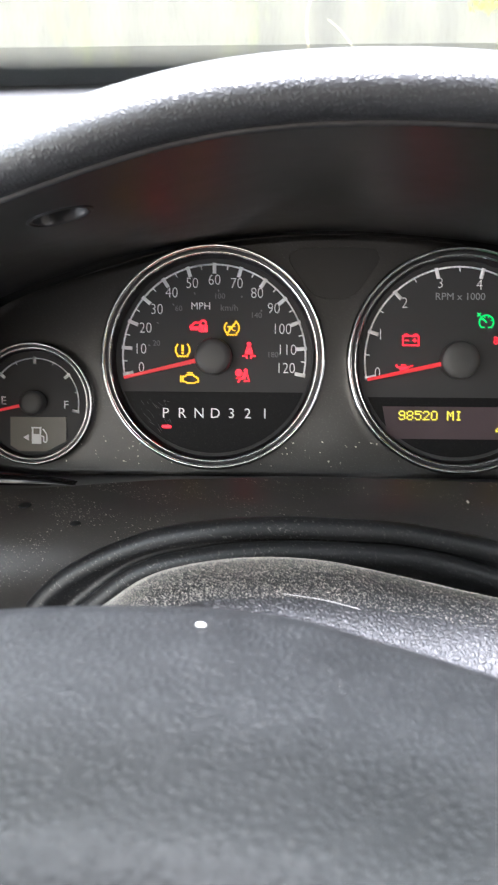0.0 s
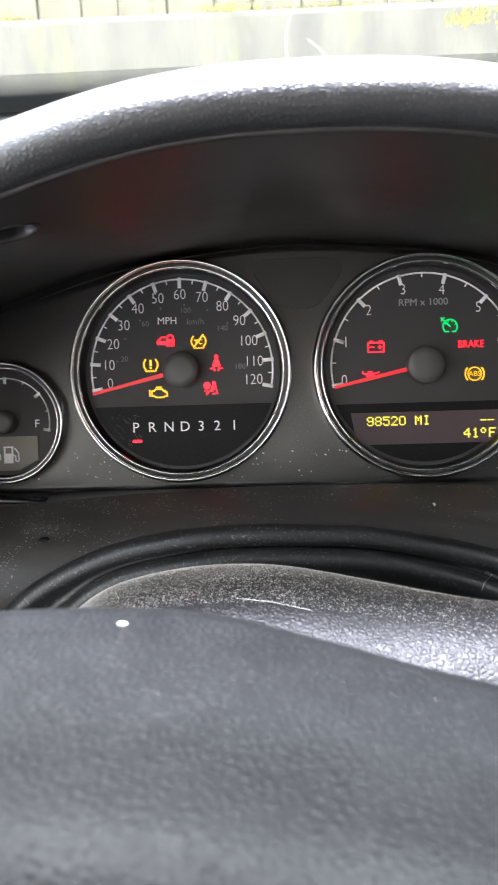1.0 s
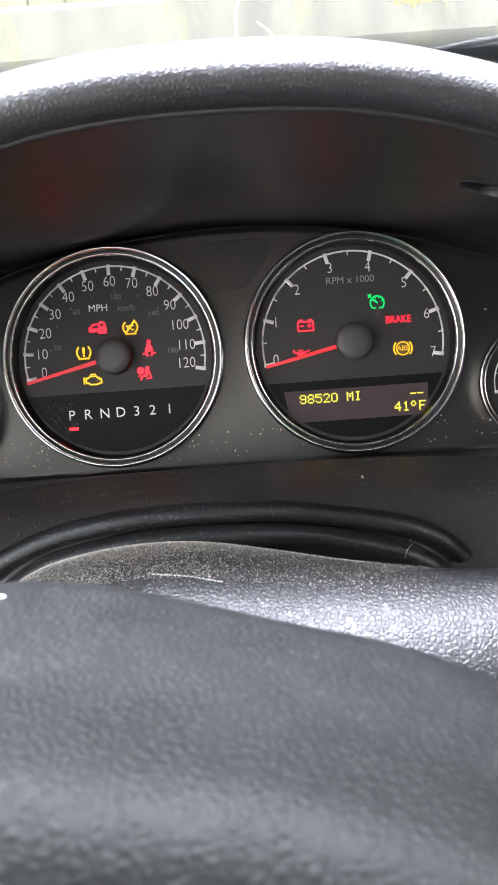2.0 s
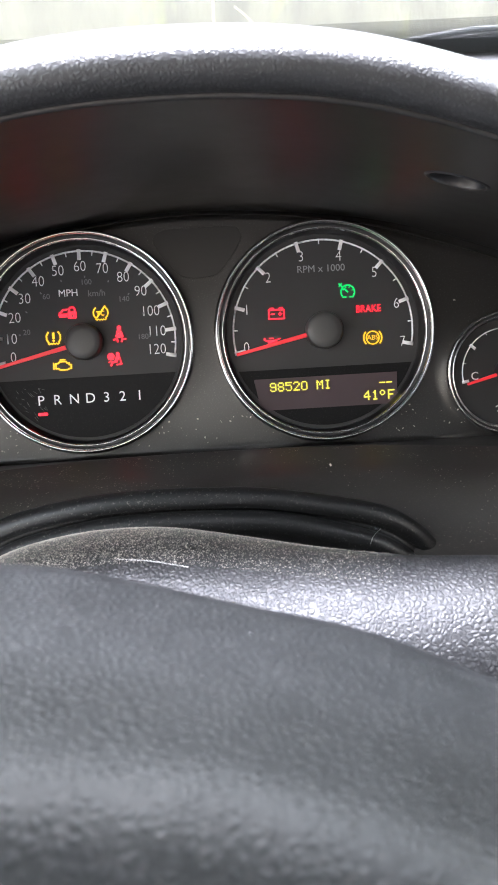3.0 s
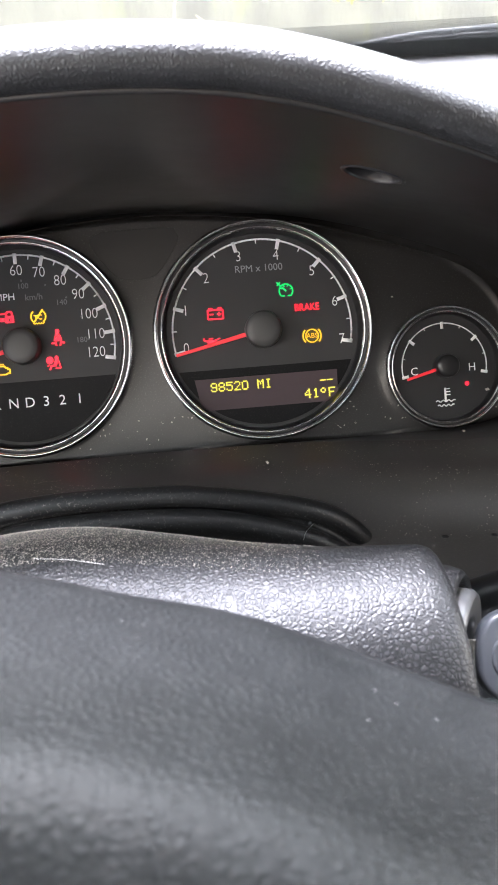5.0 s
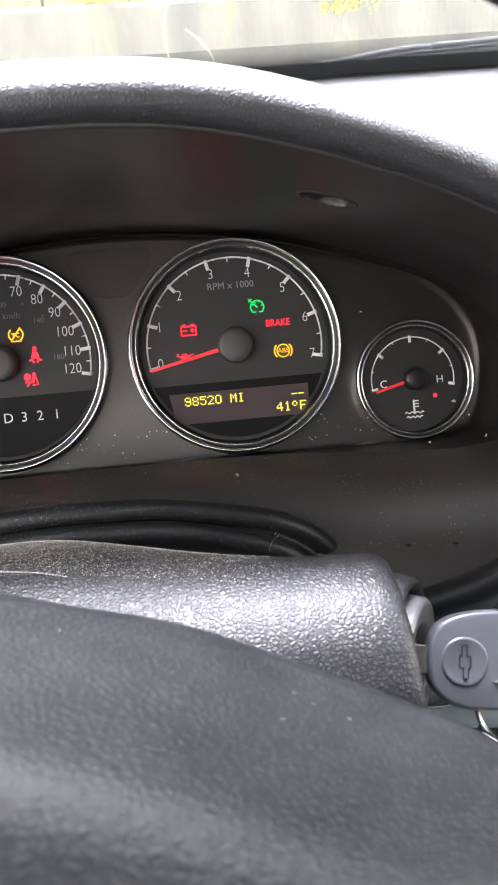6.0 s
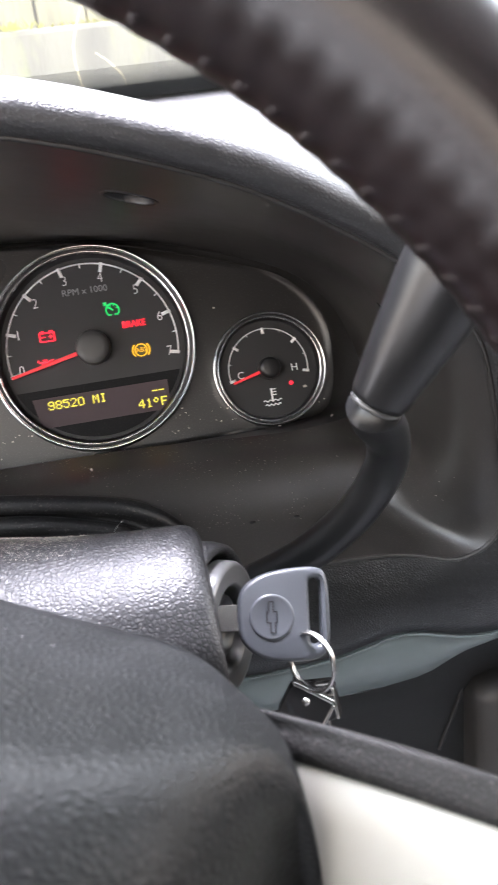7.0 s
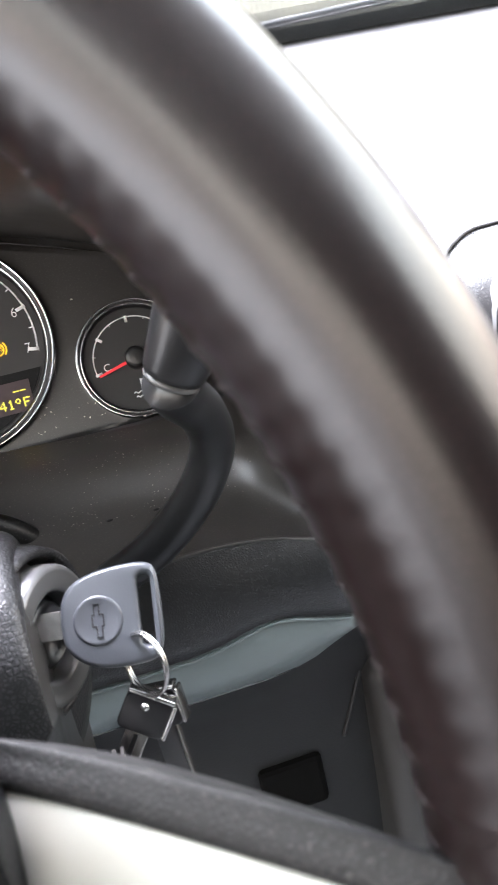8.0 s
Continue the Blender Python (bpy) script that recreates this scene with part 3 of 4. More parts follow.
cluster = thing("instrument_cluster", CL, "black instrument cluster with four chrome-ringed dials, lamps lit", "instruments")
inv = CL.inverted()
inner_ring = [inv @ p for p in inn]
FLOOR = [(0, .060), (.04, .058), (.085, .0515), (.122, .0405), (.166, .026), (.188, .011), (.199, -.010), (.199, -.038), (.19, -.060), (.165, -.0652), (.14, -.066), (.11, -.066), (.07, -.066), (0, -.066)]
floor_ring = mirrored([(x, 0.004, z) for x, z in FLOOR])
mid_ring = [a.lerp(b, 0.55) + Vector((0, 0.004, 0)) for a, b in zip(inner_ring, floor_ring)]
flat_ring = [Vector((p.x * 0.97, 0.004, -0.005 + (p.z + 0.005) * 0.95)) for p in floor_ring]
bm = sheet(between([inner_ring, mid_ring, floor_ring], 10) + [flat_ring], close=True)
bm.verts.ensure_lookup_table()
bm.faces.new([bm.verts[len(bm.verts) - len(flat_ring) + i] for i in range(len(flat_ring))])
bmesh.ops.recalc_face_normals(bm, faces=bm.faces)
backplate = part("backplate", bm, PANEL, cluster, "satin black panel dusted with pale specks")
max(backplate.data.polygons, key=lambda f: f.area).use_smooth = False
emb = [(-0.017, 0.0535), (0.017, 0.0535), (0.0225, 0.0505), (0.0225, 0.045), (0.013, 0.0315), (0.006, 0.0275), (-0.006, 0.0275), (-0.013, 0.0315), (-0.0225, 0.045), (-0.0225, 0.0505)]
part("embossed_plate", slab([(q.x, q.y) for q in spline([(*e, 0) for e in emb + emb[:1]], 60)[:-1]], 0.006, 0.0037, None, 0.0002), material("blank_plastic", (0.008, 0.0078, 0.0076), 0.4, spec=0.4, coat=0.3, grain=0.05, grain_size=0.0005, mottled=0.2), backplate, "rounded dark blank between the large dials", smooth=False)

SWEEP0, SWEEP1 = 191.4, -11.4


def dial_angle(f):
    return SWEEP0 + (SWEEP1 - SWEEP0) * f


def dial(name, cx, cz, r_ring, r_bezel, label, majors, minors, big):
    """A dial: face, chrome ring, printed scale. Returns the face."""
    face = part(name, lathe([(0.0, 0.0), (r_bezel * 0.93, 0.0)], (cx, cz), 72), FACE if big else FACE_DARK, cluster, label)
    w = r_bezel
    s = 1.0 if big else 0.72
    part("bezel", lathe([(w + 0.0006 * s, -0.006), (w + 0.0005 * s, 0.0062 * s), (w - 0.0001 * s, 0.0090 * s), (w - 0.0009 * s, 0.0102 * s), (w - 0.0017 * s, 0.0098 * s), (w - 0.0021 * s, 0.0086 * s)], (cx, cz - 0.0006 * s)), CHROME, face, "bright outer chrome ring")
    part("groove", lathe([(w - 0.0020 * s, 0.0087 * s), (w - 0.0026 * s, 0.0074 * s), (w - 0.0037 * s, 0.0076 * s)], (cx, cz - 0.0006 * s)), BLACK, face, "dark groove between the rings")
    part("inner_ring", lathe([(w - 0.0036 * s, 0.0074 * s), (w - 0.0039 * s, 0.0082 * s), (w - 0.0043 * s, 0.0083 * s), (w - 0.0047 * s, 0.0077 * s), (w - 0.0049 * s, 0.0066 * s)], (cx, cz - 0.0006 * s)), CHROME, face, "thin inner chrome ring")
    part("dial_wall", lathe([(w - 0.0049 * s, 0.0068 * s), (w - 0.0058 * s, 0.004 * s), (w - 0.0062 * s, -0.0005)], (cx, cz - 0.0006 * s)), BLACK, face, "black inner wall")
    part("scale_arc", stroke(arc(cx, cz, r_ring - 0.0005, SWEEP0, SWEEP1, 72), 0.0009 * s, -0.0002), PRINT, face)
    for k in range(majors * minors + 1):
        a = radians(dial_angle(k / (majors * minors)))
        major = k % minors == 0
        ln, wd = ((0.0046, 0.0019) if major else (0.0026, 0.0006))
        ln, wd = ln * s * (0.9 if not big else 1), wd * s * (1.15 if not big and major else 1)
        c, sn = math.cos(a), math.sin(a)
        part("tick", stroke([(cx + (r_ring - 0.0002) * c, cz + (r_ring - 0.0002) * sn), (cx + (r_ring - ln) * c, cz + (r_ring - ln) * sn)], wd, -0.0003), PRINT, face)
    return face


def pointer(face, cx, cz, length, f, r_hub, h, knob=KNOB):
    """Red needle, and the round cap that it turns on."""
    a = radians(f)
    c, s = math.cos(a), math.sin(a)
    n = Vector((-s, c))
    w0, w1 = 0.0012 * (r_hub / 0.0095) ** 0.5, 0.0008 * (r_hub / 0.0095) ** 0.5
    q = [(cx + c * d + n.x * w, cz + s * d + n.y * w) for d, w in ((0, w0), (length, w1), (length, -w1), (0, -w0))]
    part("needle", slab(q, -h * 0.35, -h * 0.35 - 0.0012, None, 0.0002), NEEDLE, face, "red pointer resting at the bottom of its scale", smooth=False)
    part("hub_cap", lathe([(r_hub, 0.0), (r_hub, h * 0.75), (r_hub * 0.97, h * 0.9), (r_hub * 0.9, h * 0.98), (r_hub * 0.6, h * 1.02), (0, h * 1.03)], (cx, cz), 48), knob, face, "round dark grey cap")


SX, SZ, TX, TZ = -0.0620, -0.0036, 0.0638, -0.0046
speed = dial("speedometer", SX, SZ, 0.0480, 0.0573, "round black speedometer with white scale", 12, 2, True)
pointer(speed, SX - 0.0, SZ, 0.0478, 193.5, 0.0094, 0.009)
for k in range(13):
    a = radians(dial_angle(k / 12))
    r = (0.0386 if k < 4 else 0.0398) if k < 10 else 0.0380
    letters(str(10 * k), 0.0079, SX + r * math.cos(a), SZ + r * math.sin(a) * 0.99 + (0.0016 if k in (0, 12) else 0), -0.0003, PRINT, speed, narrow=0.86, thin=0.00012)
letters("MPH", 0.0052, -0.0690, 0.0224, -0.0003, PRINT, speed, "unit_print")
letters("km/h", 0.0046, -0.0542, 0.0216, -0.0003, PRINT_DIM, speed, "unit_print")
for s, x, z in (("20", -.0920, .0032), ("60", -.0805, .0212), ("100", -.0593, .0276), ("140", -.0402, .0178), ("180", -.0315, -.0024)):
    letters(s, 0.0040, x, z, -0.0003, PRINT_DIM, speed, "small_numeral")
for k in range(10):
    a = radians(dial_angle(k * 20 / 193))
    part("small_tick", stroke([(SX + 0.0345 * math.cos(a), SZ + 0.0345 * math.sin(a)), (SX + 0.0338 * math.cos(a), SZ + 0.0338 * math.sin(a))], 0.0006, -0.0003), PRINT_DIM, speed)


def segment(cx, cz, r, top, n=40):
    """Outline of the part of a disc below a level."""
    a = math.asin(max(-1, min(1, (top - cz) / r)))
    return [(cx + r * math.cos(t), cz + r * math.sin(t)) for t in (math.pi - a + (math.pi + 2 * a) * k / n for k in range(n + 1))]


part("gear_window", slab(segment(SX, SZ, 0.0500, -0.0218), -0.0001, -0.0012), FACE_GLOSS, speed, "glossy black gear window, finely scratched", smooth=False)
for s, x in zip("PRND321", (-.0870, -.0784, -.0695, -.0611, -.0526, -.0442, -.0353)):
    letters(s, 0.0074, x, -0.0331, -0.0014, PRINT, speed, "gear_letter")

tach = dial("tachometer", TX, TZ, 0.0482, 0.0575, "round black tachometer with white scale", 7, 2, True)
pointer(tach, TX, TZ, 0.0478, 192.5, 0.0096, 0.009)
for s, x, z in (("0", .0227, -.0114), ("1", .0239, .0083), ("2", .0361, .0245), ("3", .0541, .0346), ("4", .0740, .0339), ("5", .0925, .0244), ("6", .1035, .0075), ("7", .1059, -.0127)):
    letters(s, 0.0079, x, z, -0.0003, PRINT, tach, narrow=0.86, thin=0.00012)
letters("RPM x 1000", 0.0052, 0.0643, 0.0279, -0.0003, material("mid_print", (0.3, 0.31, 0.32), 0.6), tach, "unit_print")
part("display_window", slab(segment(TX, TZ, 0.0500, -0.0238), -0.0001, -0.0012), FACE_GLOSS, tach, "glossy black display window", smooth=False)
part("display", slab([(0.0255, -0.0285), (0.1017, -0.0285), (0.1012, -0.0452), (0.0285, -0.0452)], -0.0013, -0.0018), LCD, tach, "dark violet-grey display panel", smooth=False)

GLYPHS = {"9": "0111010001100010111100001100010111 0", "8": "01110100011000101110100011000101110", "5": "11111100001111000001000011000101110", "2": "01110100010000100010001000100011111",
          "0": "01110100011000110001100011000101110", "M": "10001110111010110101100011000110001", "I": "01110001000010000100001000010001110", "4": "00010001100101010010111110001000010",
          "1": "00100011000010000100001000010001110", "o": "01100100101001001100000000000000000", "F": "11111100001000011110100001000010000", "-": "00000000000000011111000000000000000", " ": "0" * 35}


def dot_text(text, x0, z_mid, cell, parent, label):
    """Lit dots, seven rows high; x0 is where the first sign begins."""
    bm = bmesh.new()
    for k, ch in enumerate(text):
        bits = GLYPHS[ch].replace(" ", "")
        for i in range(35):
            if bits[i] == "1":
                x, z = x0 + (k * 6 + i % 5) * cell, z_mid + (3 - i // 5) * cell
                slab([(x, z), (x + cell * 0.94, z), (x + cell * 0.94, z + cell * 0.94), (x, z + cell * 0.94)], -0.0019, -0.0021, bm)
    return part("dot_text", bm, DOTS, parent, label, smooth=False)


dot_text("98520 MI", 0.0337, -0.0334, 0.00069, tach, "yellow dot-matrix distance reading")
dot_text("41oF", 0.0834, -0.0406, 0.00072, tach, "yellow dot-matrix temperature reading")
dot_text("--", 0.0921, -0.0341, 0.00062, tach, "yellow dot-matrix dashes")

small = []
for nm, cx, cz, lab in (("fuel_gauge", -0.1560, -0.0282, "small black fuel dial with white scale"), ("temperature_gauge", 0.1605, -0.0318, "small black engine temperature dial with white scale")):
    g = dial(nm, cx, cz, 0.0237, 0.0318 if nm == "fuel_gauge" else 0.0328, lab, 4, 2, False)
    pointer(g, cx, cz, 0.0225, 193 if nm == "fuel_gauge" else 195, 0.0062, 0.009, KNOB if nm == "fuel_gauge" else BLACK)
    small.append((g, cx, cz))
fuel, fx, fz = small[0]
letters("E", 0.0060, fx - 0.0165, fz + 0.0008, -0.0003, PRINT, fuel)
letters("F", 0.0060, fx + 0.0165, fz - 0.0012, -0.0003, PRINT, fuel)
part("pump_window", slab([(fx - 0.0128, fz - 0.0075), (fx + 0.0168, fz - 0.0075), (fx + 0.0168, fz - 0.0200), (fx + 0.006, fz - 0.0255), (fx - 0.008, fz - 0.0255), (fx - 0.0128, fz - 0.0225)], -0.0002, -0.0010), FUEL_LCD, fuel, "pale brown-grey pump window", smooth=False)
bm = bmesh.new()
px, pz = fx + 0.0012, fz - 0.0172
slab([(px - 0.0026, pz - 0.0044), (px + 0.0024, pz - 0.0044), (px + 0.0024, pz + 0.0044), (px + 0.0015, pz + 0.0044), (px + 0.0015, pz + 0.0008), (px - 0.0017, pz + 0.0008), (px - 0.0017, pz + 0.0044), (px - 0.0026, pz + 0.0044)], -0.0011, -0.0013, bm)
stroke([(px - 0.0026, pz + 0.0041), (px + 0.0024, pz + 0.0041)], 0.0008, -0.0011, bm)
stroke([(px + 0.0024, pz - 0.0002), (px + 0.0036, pz - 0.0006), (px + 0.0037, pz - 0.0032), (px + 0.0048, pz - 0.0036), (px + 0.0054, pz - 0.0024), (px + 0.0052, pz + 0.0008), (px + 0.0034, pz + 0.0034)], 0.0007, -0.0011, bm)
slab([(px - 0.0072, pz - 0.001), (px - 0.0042, pz - 0.0027), (px - 0.0042, pz + 0.0007)], -0.0011, -0.0013, bm)
part("pump_symbol", bm, PRINT, fuel, smooth=False)
temp, gx, gz = small[1]
letters("C", 0.0060, gx - 0.0166, gz - 0.0018, -0.0003, PRINT, temp)
letters("H", 0.0060, gx + 0.0152, gz - 0.0016, -0.0003, PRINT, temp)
bm = bmesh.new()
ix, iz = gx - 0.0005, gz - 0.0165
stroke([(ix, iz - 0.002), (ix, iz + 0.0046)], 0.0011, -0.0003, bm)
for k in range(3):
    stroke([(ix, iz + 0.0043 - 0.0016 * k), (ix + 0.0026, iz + 0.0043 - 0.0016 * k)], 0.0006, -0.0003, bm)
for zz, x0, x1 in ((-0.0022, -0.0052, 0.0052), (-0.0046, -0.0044, 0.0044)):
    stroke([(ix + x0 + (x1 - x0) * k / 16, iz + zz + 0.0005 * math.sin(k * 1.35)) for k in range(17)], 0.0006, -0.0003, bm)
part("temperature_symbol", bm, PRINT, temp, smooth=False)
part("warning_lamp", slab(rounded(gx + 0.0118, gz - 0.0102, 0.0022, 0.0022, 0.00105, 5), -0.0003, -0.0006), RED, temp, "small lit red lamp", smooth=False)

bm = bmesh.new()
srng = random.Random(3)
for _ in range(34):
    a, b = srng.uniform(-0.106, -0.085), srng.uniform(-0.045, -0.026)
    if (a - SX) ** 2 + (b - SZ) ** 2 < 0.0485 ** 2 and b < -0.024:
        d, ln = srng.uniform(0.2, 1.2), srng.uniform(0.0008, 0.004)
        stroke([(a, b), (a + ln * math.cos(d), b - ln * math.sin(d))], 0.00009, -0.0013, bm, depth=0.00003)
part("scratches", bm, PRINT_DIM, speed, "fine pale scratches on the gear window", smooth=False)["kind"] = "stuff"

# ---- warning lamps ----


def lamp(bm, mat, parent, label):
    return part("warning_lamp", bm, mat, parent, label, smooth=False)


def blob(outline, bm=None):
    return slab(outline, -0.0003, -0.0006, bm)


def at(pts, x, z, s):
    return [(x + s * a, z + s * b) for a, b in pts]


U = 0.001
x, z = -0.0698, 0.0118
bm = blob(at([(-.0, -2.6), (4.4, -2.6), (4.4, 1.0), (0, 1.0)], x, z, U))
stroke(at([(.7, .8), (.7, 2.4), (1.4, 3.2), (2.8, 3.2), (3.6, 2.4), (3.6, .8)], x, z, U), 0.0008, -0.0003, bm)
stroke(at([(-4.6, -.6), (-4.4, .6), (-3.4, .9), (-2.6, 2.2), (-.3, 2.2)], x, z, U), 0.0007, -0.0003, bm)
blob(at([(-4.6, -1.7), (-.4, -1.7), (-.4, .1), (-4.4, .1)], x, z, U), bm)
lamp(bm, RED, speed, "lit red lock symbol")
part("keyhole", slab(at([(1.8, -.4), (2.6, -.4), (2.5, -1.9), (1.9, -1.9)], x, z, U), -0.0006, -0.0008), BLACK, speed, smooth=False)
x, z = -0.0528, 0.0114
bm = stroke(arc(x - 0.0004, z, 0.0034, 130, 235, 10), 0.0007, -0.0003)
stroke(arc(x + 0.0004, z, 0.0034, 50, -55, 10), 0.0007, -0.0003, bm)
stroke([(x - 0.0022, z - 0.0026), (x + 0.0024, z + 0.0034)], 0.0008, -0.0003, bm)
stroke([(x - 0.0022, z + 0.0006), (x - 0.0004, z + 0.0006)], 0.0006, -0.0003, bm)
stroke([(x - 0.0013, z + 0.0006), (x - 0.0013, z - 0.0012)], 0.0006, -0.0003, bm)
stroke(arc(x + 0.0012, z - 0.0003, 0.0011, 60, 300, 8), 0.0005, -0.0003, bm)
stroke([(x - 0.0028 + 0.0007 * k, z - 0.0033 - 0.0005 * (k % 2)) for k in range(9)], 0.0005, -0.0003, bm)
lamp(bm, AMBER, speed, "lit amber traction symbol")
x, z = -0.0438, -0.0005
bm = blob(arc(x, z + 0.0036, 0.0011, 0, 330, 11))
blob(at([(-1.0, 2.4), (1.0, 2.4), (2.2, -1.2), (1.2, -1.6), (-1.2, -1.6), (-2.2, -1.2)], x, z, U), bm)
stroke(at([(-3.2, -2.6), (-1.4, -2.2), (-1.0, -3.8)], x, z, U), 0.0008, -0.0003, bm)
stroke(at([(3.2, -2.6), (1.4, -2.2), (1.0, -3.8)], x, z, U), 0.0008, -0.0003, bm)
lamp(bm, RED, speed, "lit red seat belt symbol")
part("belt_line", stroke([(x - 0.0011, z + 0.0001), (x + 0.0013, z + 0.0022)], 0.0004, -0.0007), BLACK, speed, smooth=False)
x, z = -0.0783, -0.0005
bm = stroke(at([(-2.6, 3.2), (-3.6, 1.4), (-3.6, -.6), (-2.6, -2.2)], x, z, U), 0.0008, -0.0003)
stroke(at([(2.6, 3.2), (3.6, 1.4), (3.6, -.6), (2.6, -2.2)], x, z, U), 0.0008, -0.0003, bm)
stroke(at([(-2.9 + 0.72 * k, -2.6 - 0.6 * (k % 2)) for k in range(9)], x, z, U), 0.0006, -0.0003, bm)
stroke(at([(0, 2.6), (0, 0)], x, z, U), 0.0012, -0.0003, bm)
blob(arc(x, z - 0.0013, 0.0006, 0, 330, 11), bm)
lamp(bm, AMBER, speed, "lit amber tyre pressure symbol")
x, z = -0.0745, -0.0149
bm = stroke(at([(-3.6, 1.0), (-2.4, 1.0), (-1.6, 1.9), (1.8, 1.9), (2.4, 1.0), (3.4, 1.0), (3.4, .2), (4.4, .2), (4.4, -1.8), (3.4, -1.8), (2.4, -2.4), (-1.4, -2.4), (-2.4, -1.6), (-3.6, -1.6)], x, z, U), 0.00075, -0.0003, None, True)
stroke(at([(-4.7, 1.4), (-4.7, -1.8)], x, z, U), 0.0007, -0.0003, bm)
stroke(at([(-1.2, 2.9), (1.4, 2.9)], x, z, U), 0.0007, -0.0003, bm)
lamp(bm, AMBER, speed, "lit amber engine symbol")
x, z = -0.0470, -0.0134
bm = blob(arc(x - 0.0020, z + 0.0016, 0.0019, 0, 330, 16))
blob(arc(x + 0.0016, z + 0.0028, 0.0010, 0, 330, 11), bm)
stroke(at([(1.4, 1.4), (.6, -1.0)], x, z, U), 0.0016, -0.0003, bm)
stroke(at([(.4, -1.2), (-1.4, -1.4), (-2.2, -3.2)], x, z, U), 0.0009, -0.0003, bm)
stroke(at([(2.2, 1.8), (3.4, -2.6), (.8, -2.8)], x, z, U), 0.0006, -0.0003, bm)
stroke(at([(-3.4, -1.4), (-2.4, -.8)], x, z, U), 0.0005, -0.0003, bm)
lamp(bm, RED, speed, "lit red airbag symbol")
part("gear_mark", slab(rounded(-0.0864, -0.0400, 0.0050, 0.0016, 0.0006, 3), -0.0013, -0.0016), RED, speed, "lit red mark under the first gear letter", smooth=False)
x, z = 0.0395, 0.0059
bm = stroke(at([(-4.0, 1.8), (4.0, 1.8), (4.0, -2.9), (-4.0, -2.9)], x, z, U), 0.0007, -0.0003, None, True)
for s in (-2.4, 2.4):
    blob(at([(s - 1.0, 1.8), (s + 1.0, 1.8), (s + 1.0, 3.0), (s - 1.0, 3.0)], x, z, U), bm)
stroke(at([(-2.9, -.4), (-1.1, -.4)], x, z, U), 0.0006, -0.0003, bm)
stroke(at([(1.1, -.4), (2.9, -.4)], x, z, U), 0.0006, -0.0003, bm)
stroke(at([(2.0, .5), (2.0, -1.3)], x, z, U), 0.0006, -0.0003, bm)
lamp(bm, RED, tach, "lit red battery symbol")
x, z = 0.0365, -0.0088
bm = blob(at([(-2.2, -1.5), (1.6, -1.5), (2.0, .3), (4.6, 1.3), (4.4, 1.7), (1.4, .8), (-2.4, .8)], x, z, U))
stroke(at([(-2.3, .2), (-4.2, 1.0), (-4.0, 1.8)], x, z, U), 0.0007, -0.0003, bm)
stroke(at([(-1.4, 1.6), (.6, 1.6)], x, z, U), 0.0006, -0.0003, bm)
lamp(bm, RED, tach, "lit red oil can symbol")
letters("BRAKE", 0.0054, 0.0884, 0.0055, -0.0004, RED, tach, "warning_lamp", narrow=0.84)["label"] = "lit red lettered lamp"
x, z = 0.0900, -0.0098
bm = stroke(arc(x, z, 0.0034, 0, 360, 28), 0.0006, -0.0003)
stroke(arc(x, z, 0.0048, 140, 220, 10), 0.0007, -0.0003, bm)
stroke(arc(x, z, 0.0048, 40, -40, 10), 0.0007, -0.0003, bm)
lamp(bm, AMBER, tach, "lit amber ring symbol")
letters("ABS", 0.0037, x, z, -0.0004, AMBER, tach, "warning_lamp")
x, z = 0.0779, 0.0150
bm = stroke(arc(x, z, 0.0036, 215, 60, 16) + [], 0.0007, -0.0003)
stroke(arc(x, z, 0.0036, 50, -35, 8), 0.0007, -0.0003, bm)
stroke([(x, z), (x - 0.0019, z + 0.0019)], 0.0008, -0.0003, bm)
stroke([(x - 0.0046, z + 0.0046), (x - 0.0026, z + 0.0026)], 0.0006, -0.0003, bm)
stroke([(x - 0.0046, z + 0.0030), (x - 0.0030, z + 0.0046)], 0.0006, -0.0003, bm)
for a in (150, 110, 70, 20):
    stroke([(x + 0.0024 * math.cos(radians(a)), z + 0.0024 * math.sin(radians(a))), (x + 0.0034 * math.cos(radians(a)), z + 0.0034 * math.sin(radians(a)))], 0.0005, -0.0003, bm)
stroke([(x - 0.0028, z - 0.0026), (x - 0.0010, z - 0.0026)], 0.0007, -0.0003, bm)
stroke([(x + 0.0010, z - 0.0026), (x + 0.0028, z - 0.0026)], 0.0007, -0.0003, bm)
lamp(bm, GREEN, tach, "lit green cruise symbol")

# ---- steering column ----
column = thing("steering_column", pose(0, 0, 0), "dark grained steering column cover with ignition lock, dusty on top", "steering column")
LEFT = [(.30, .985), (.275, 1.015), (.262, 1.029), (.249, 1.0365), (.233, 1.0402), (.218, 1.0385), (.203, 1.0325), (.189, 1.0235), (.177, 1.0095), (.168, .97), (.165, .90)]
RIGHT = [(.27, .975), (.245, 1.005), (.232, 1.022), (.222, 1.0325), (.213, 1.0364), (.200, 1.0342), (.187, 1.0275), (.1775, 1.018), (.171, 1.002), (.168, .95), (.168, .90)]
XS = [(-.085, -.10, 0), (-.078, -.05, 0), (-.068, -.027, 0), (-.0536, -.0135, 0), (-.04, -.005, 0), (-.02, 0.0, 0), (0, .0015, 0), (.02, .001, .05), (.045, 0, .3), (.07, .0, .65), (.095, .0, .9), (.115, 0, 1), (.1225, -.0005, 1), (.1262, -.0025, 1), (.1275, -.006, 1)]
rows = []
for x, dz, f in XS:
    sec = spline([(0, a[0] + (b[0] - a[0]) * f, a[1] + (b[1] - a[1]) * f + dz) for a, b in zip(LEFT, RIGHT)], 40)
    c = Vector((0, 0.20, 0.99))
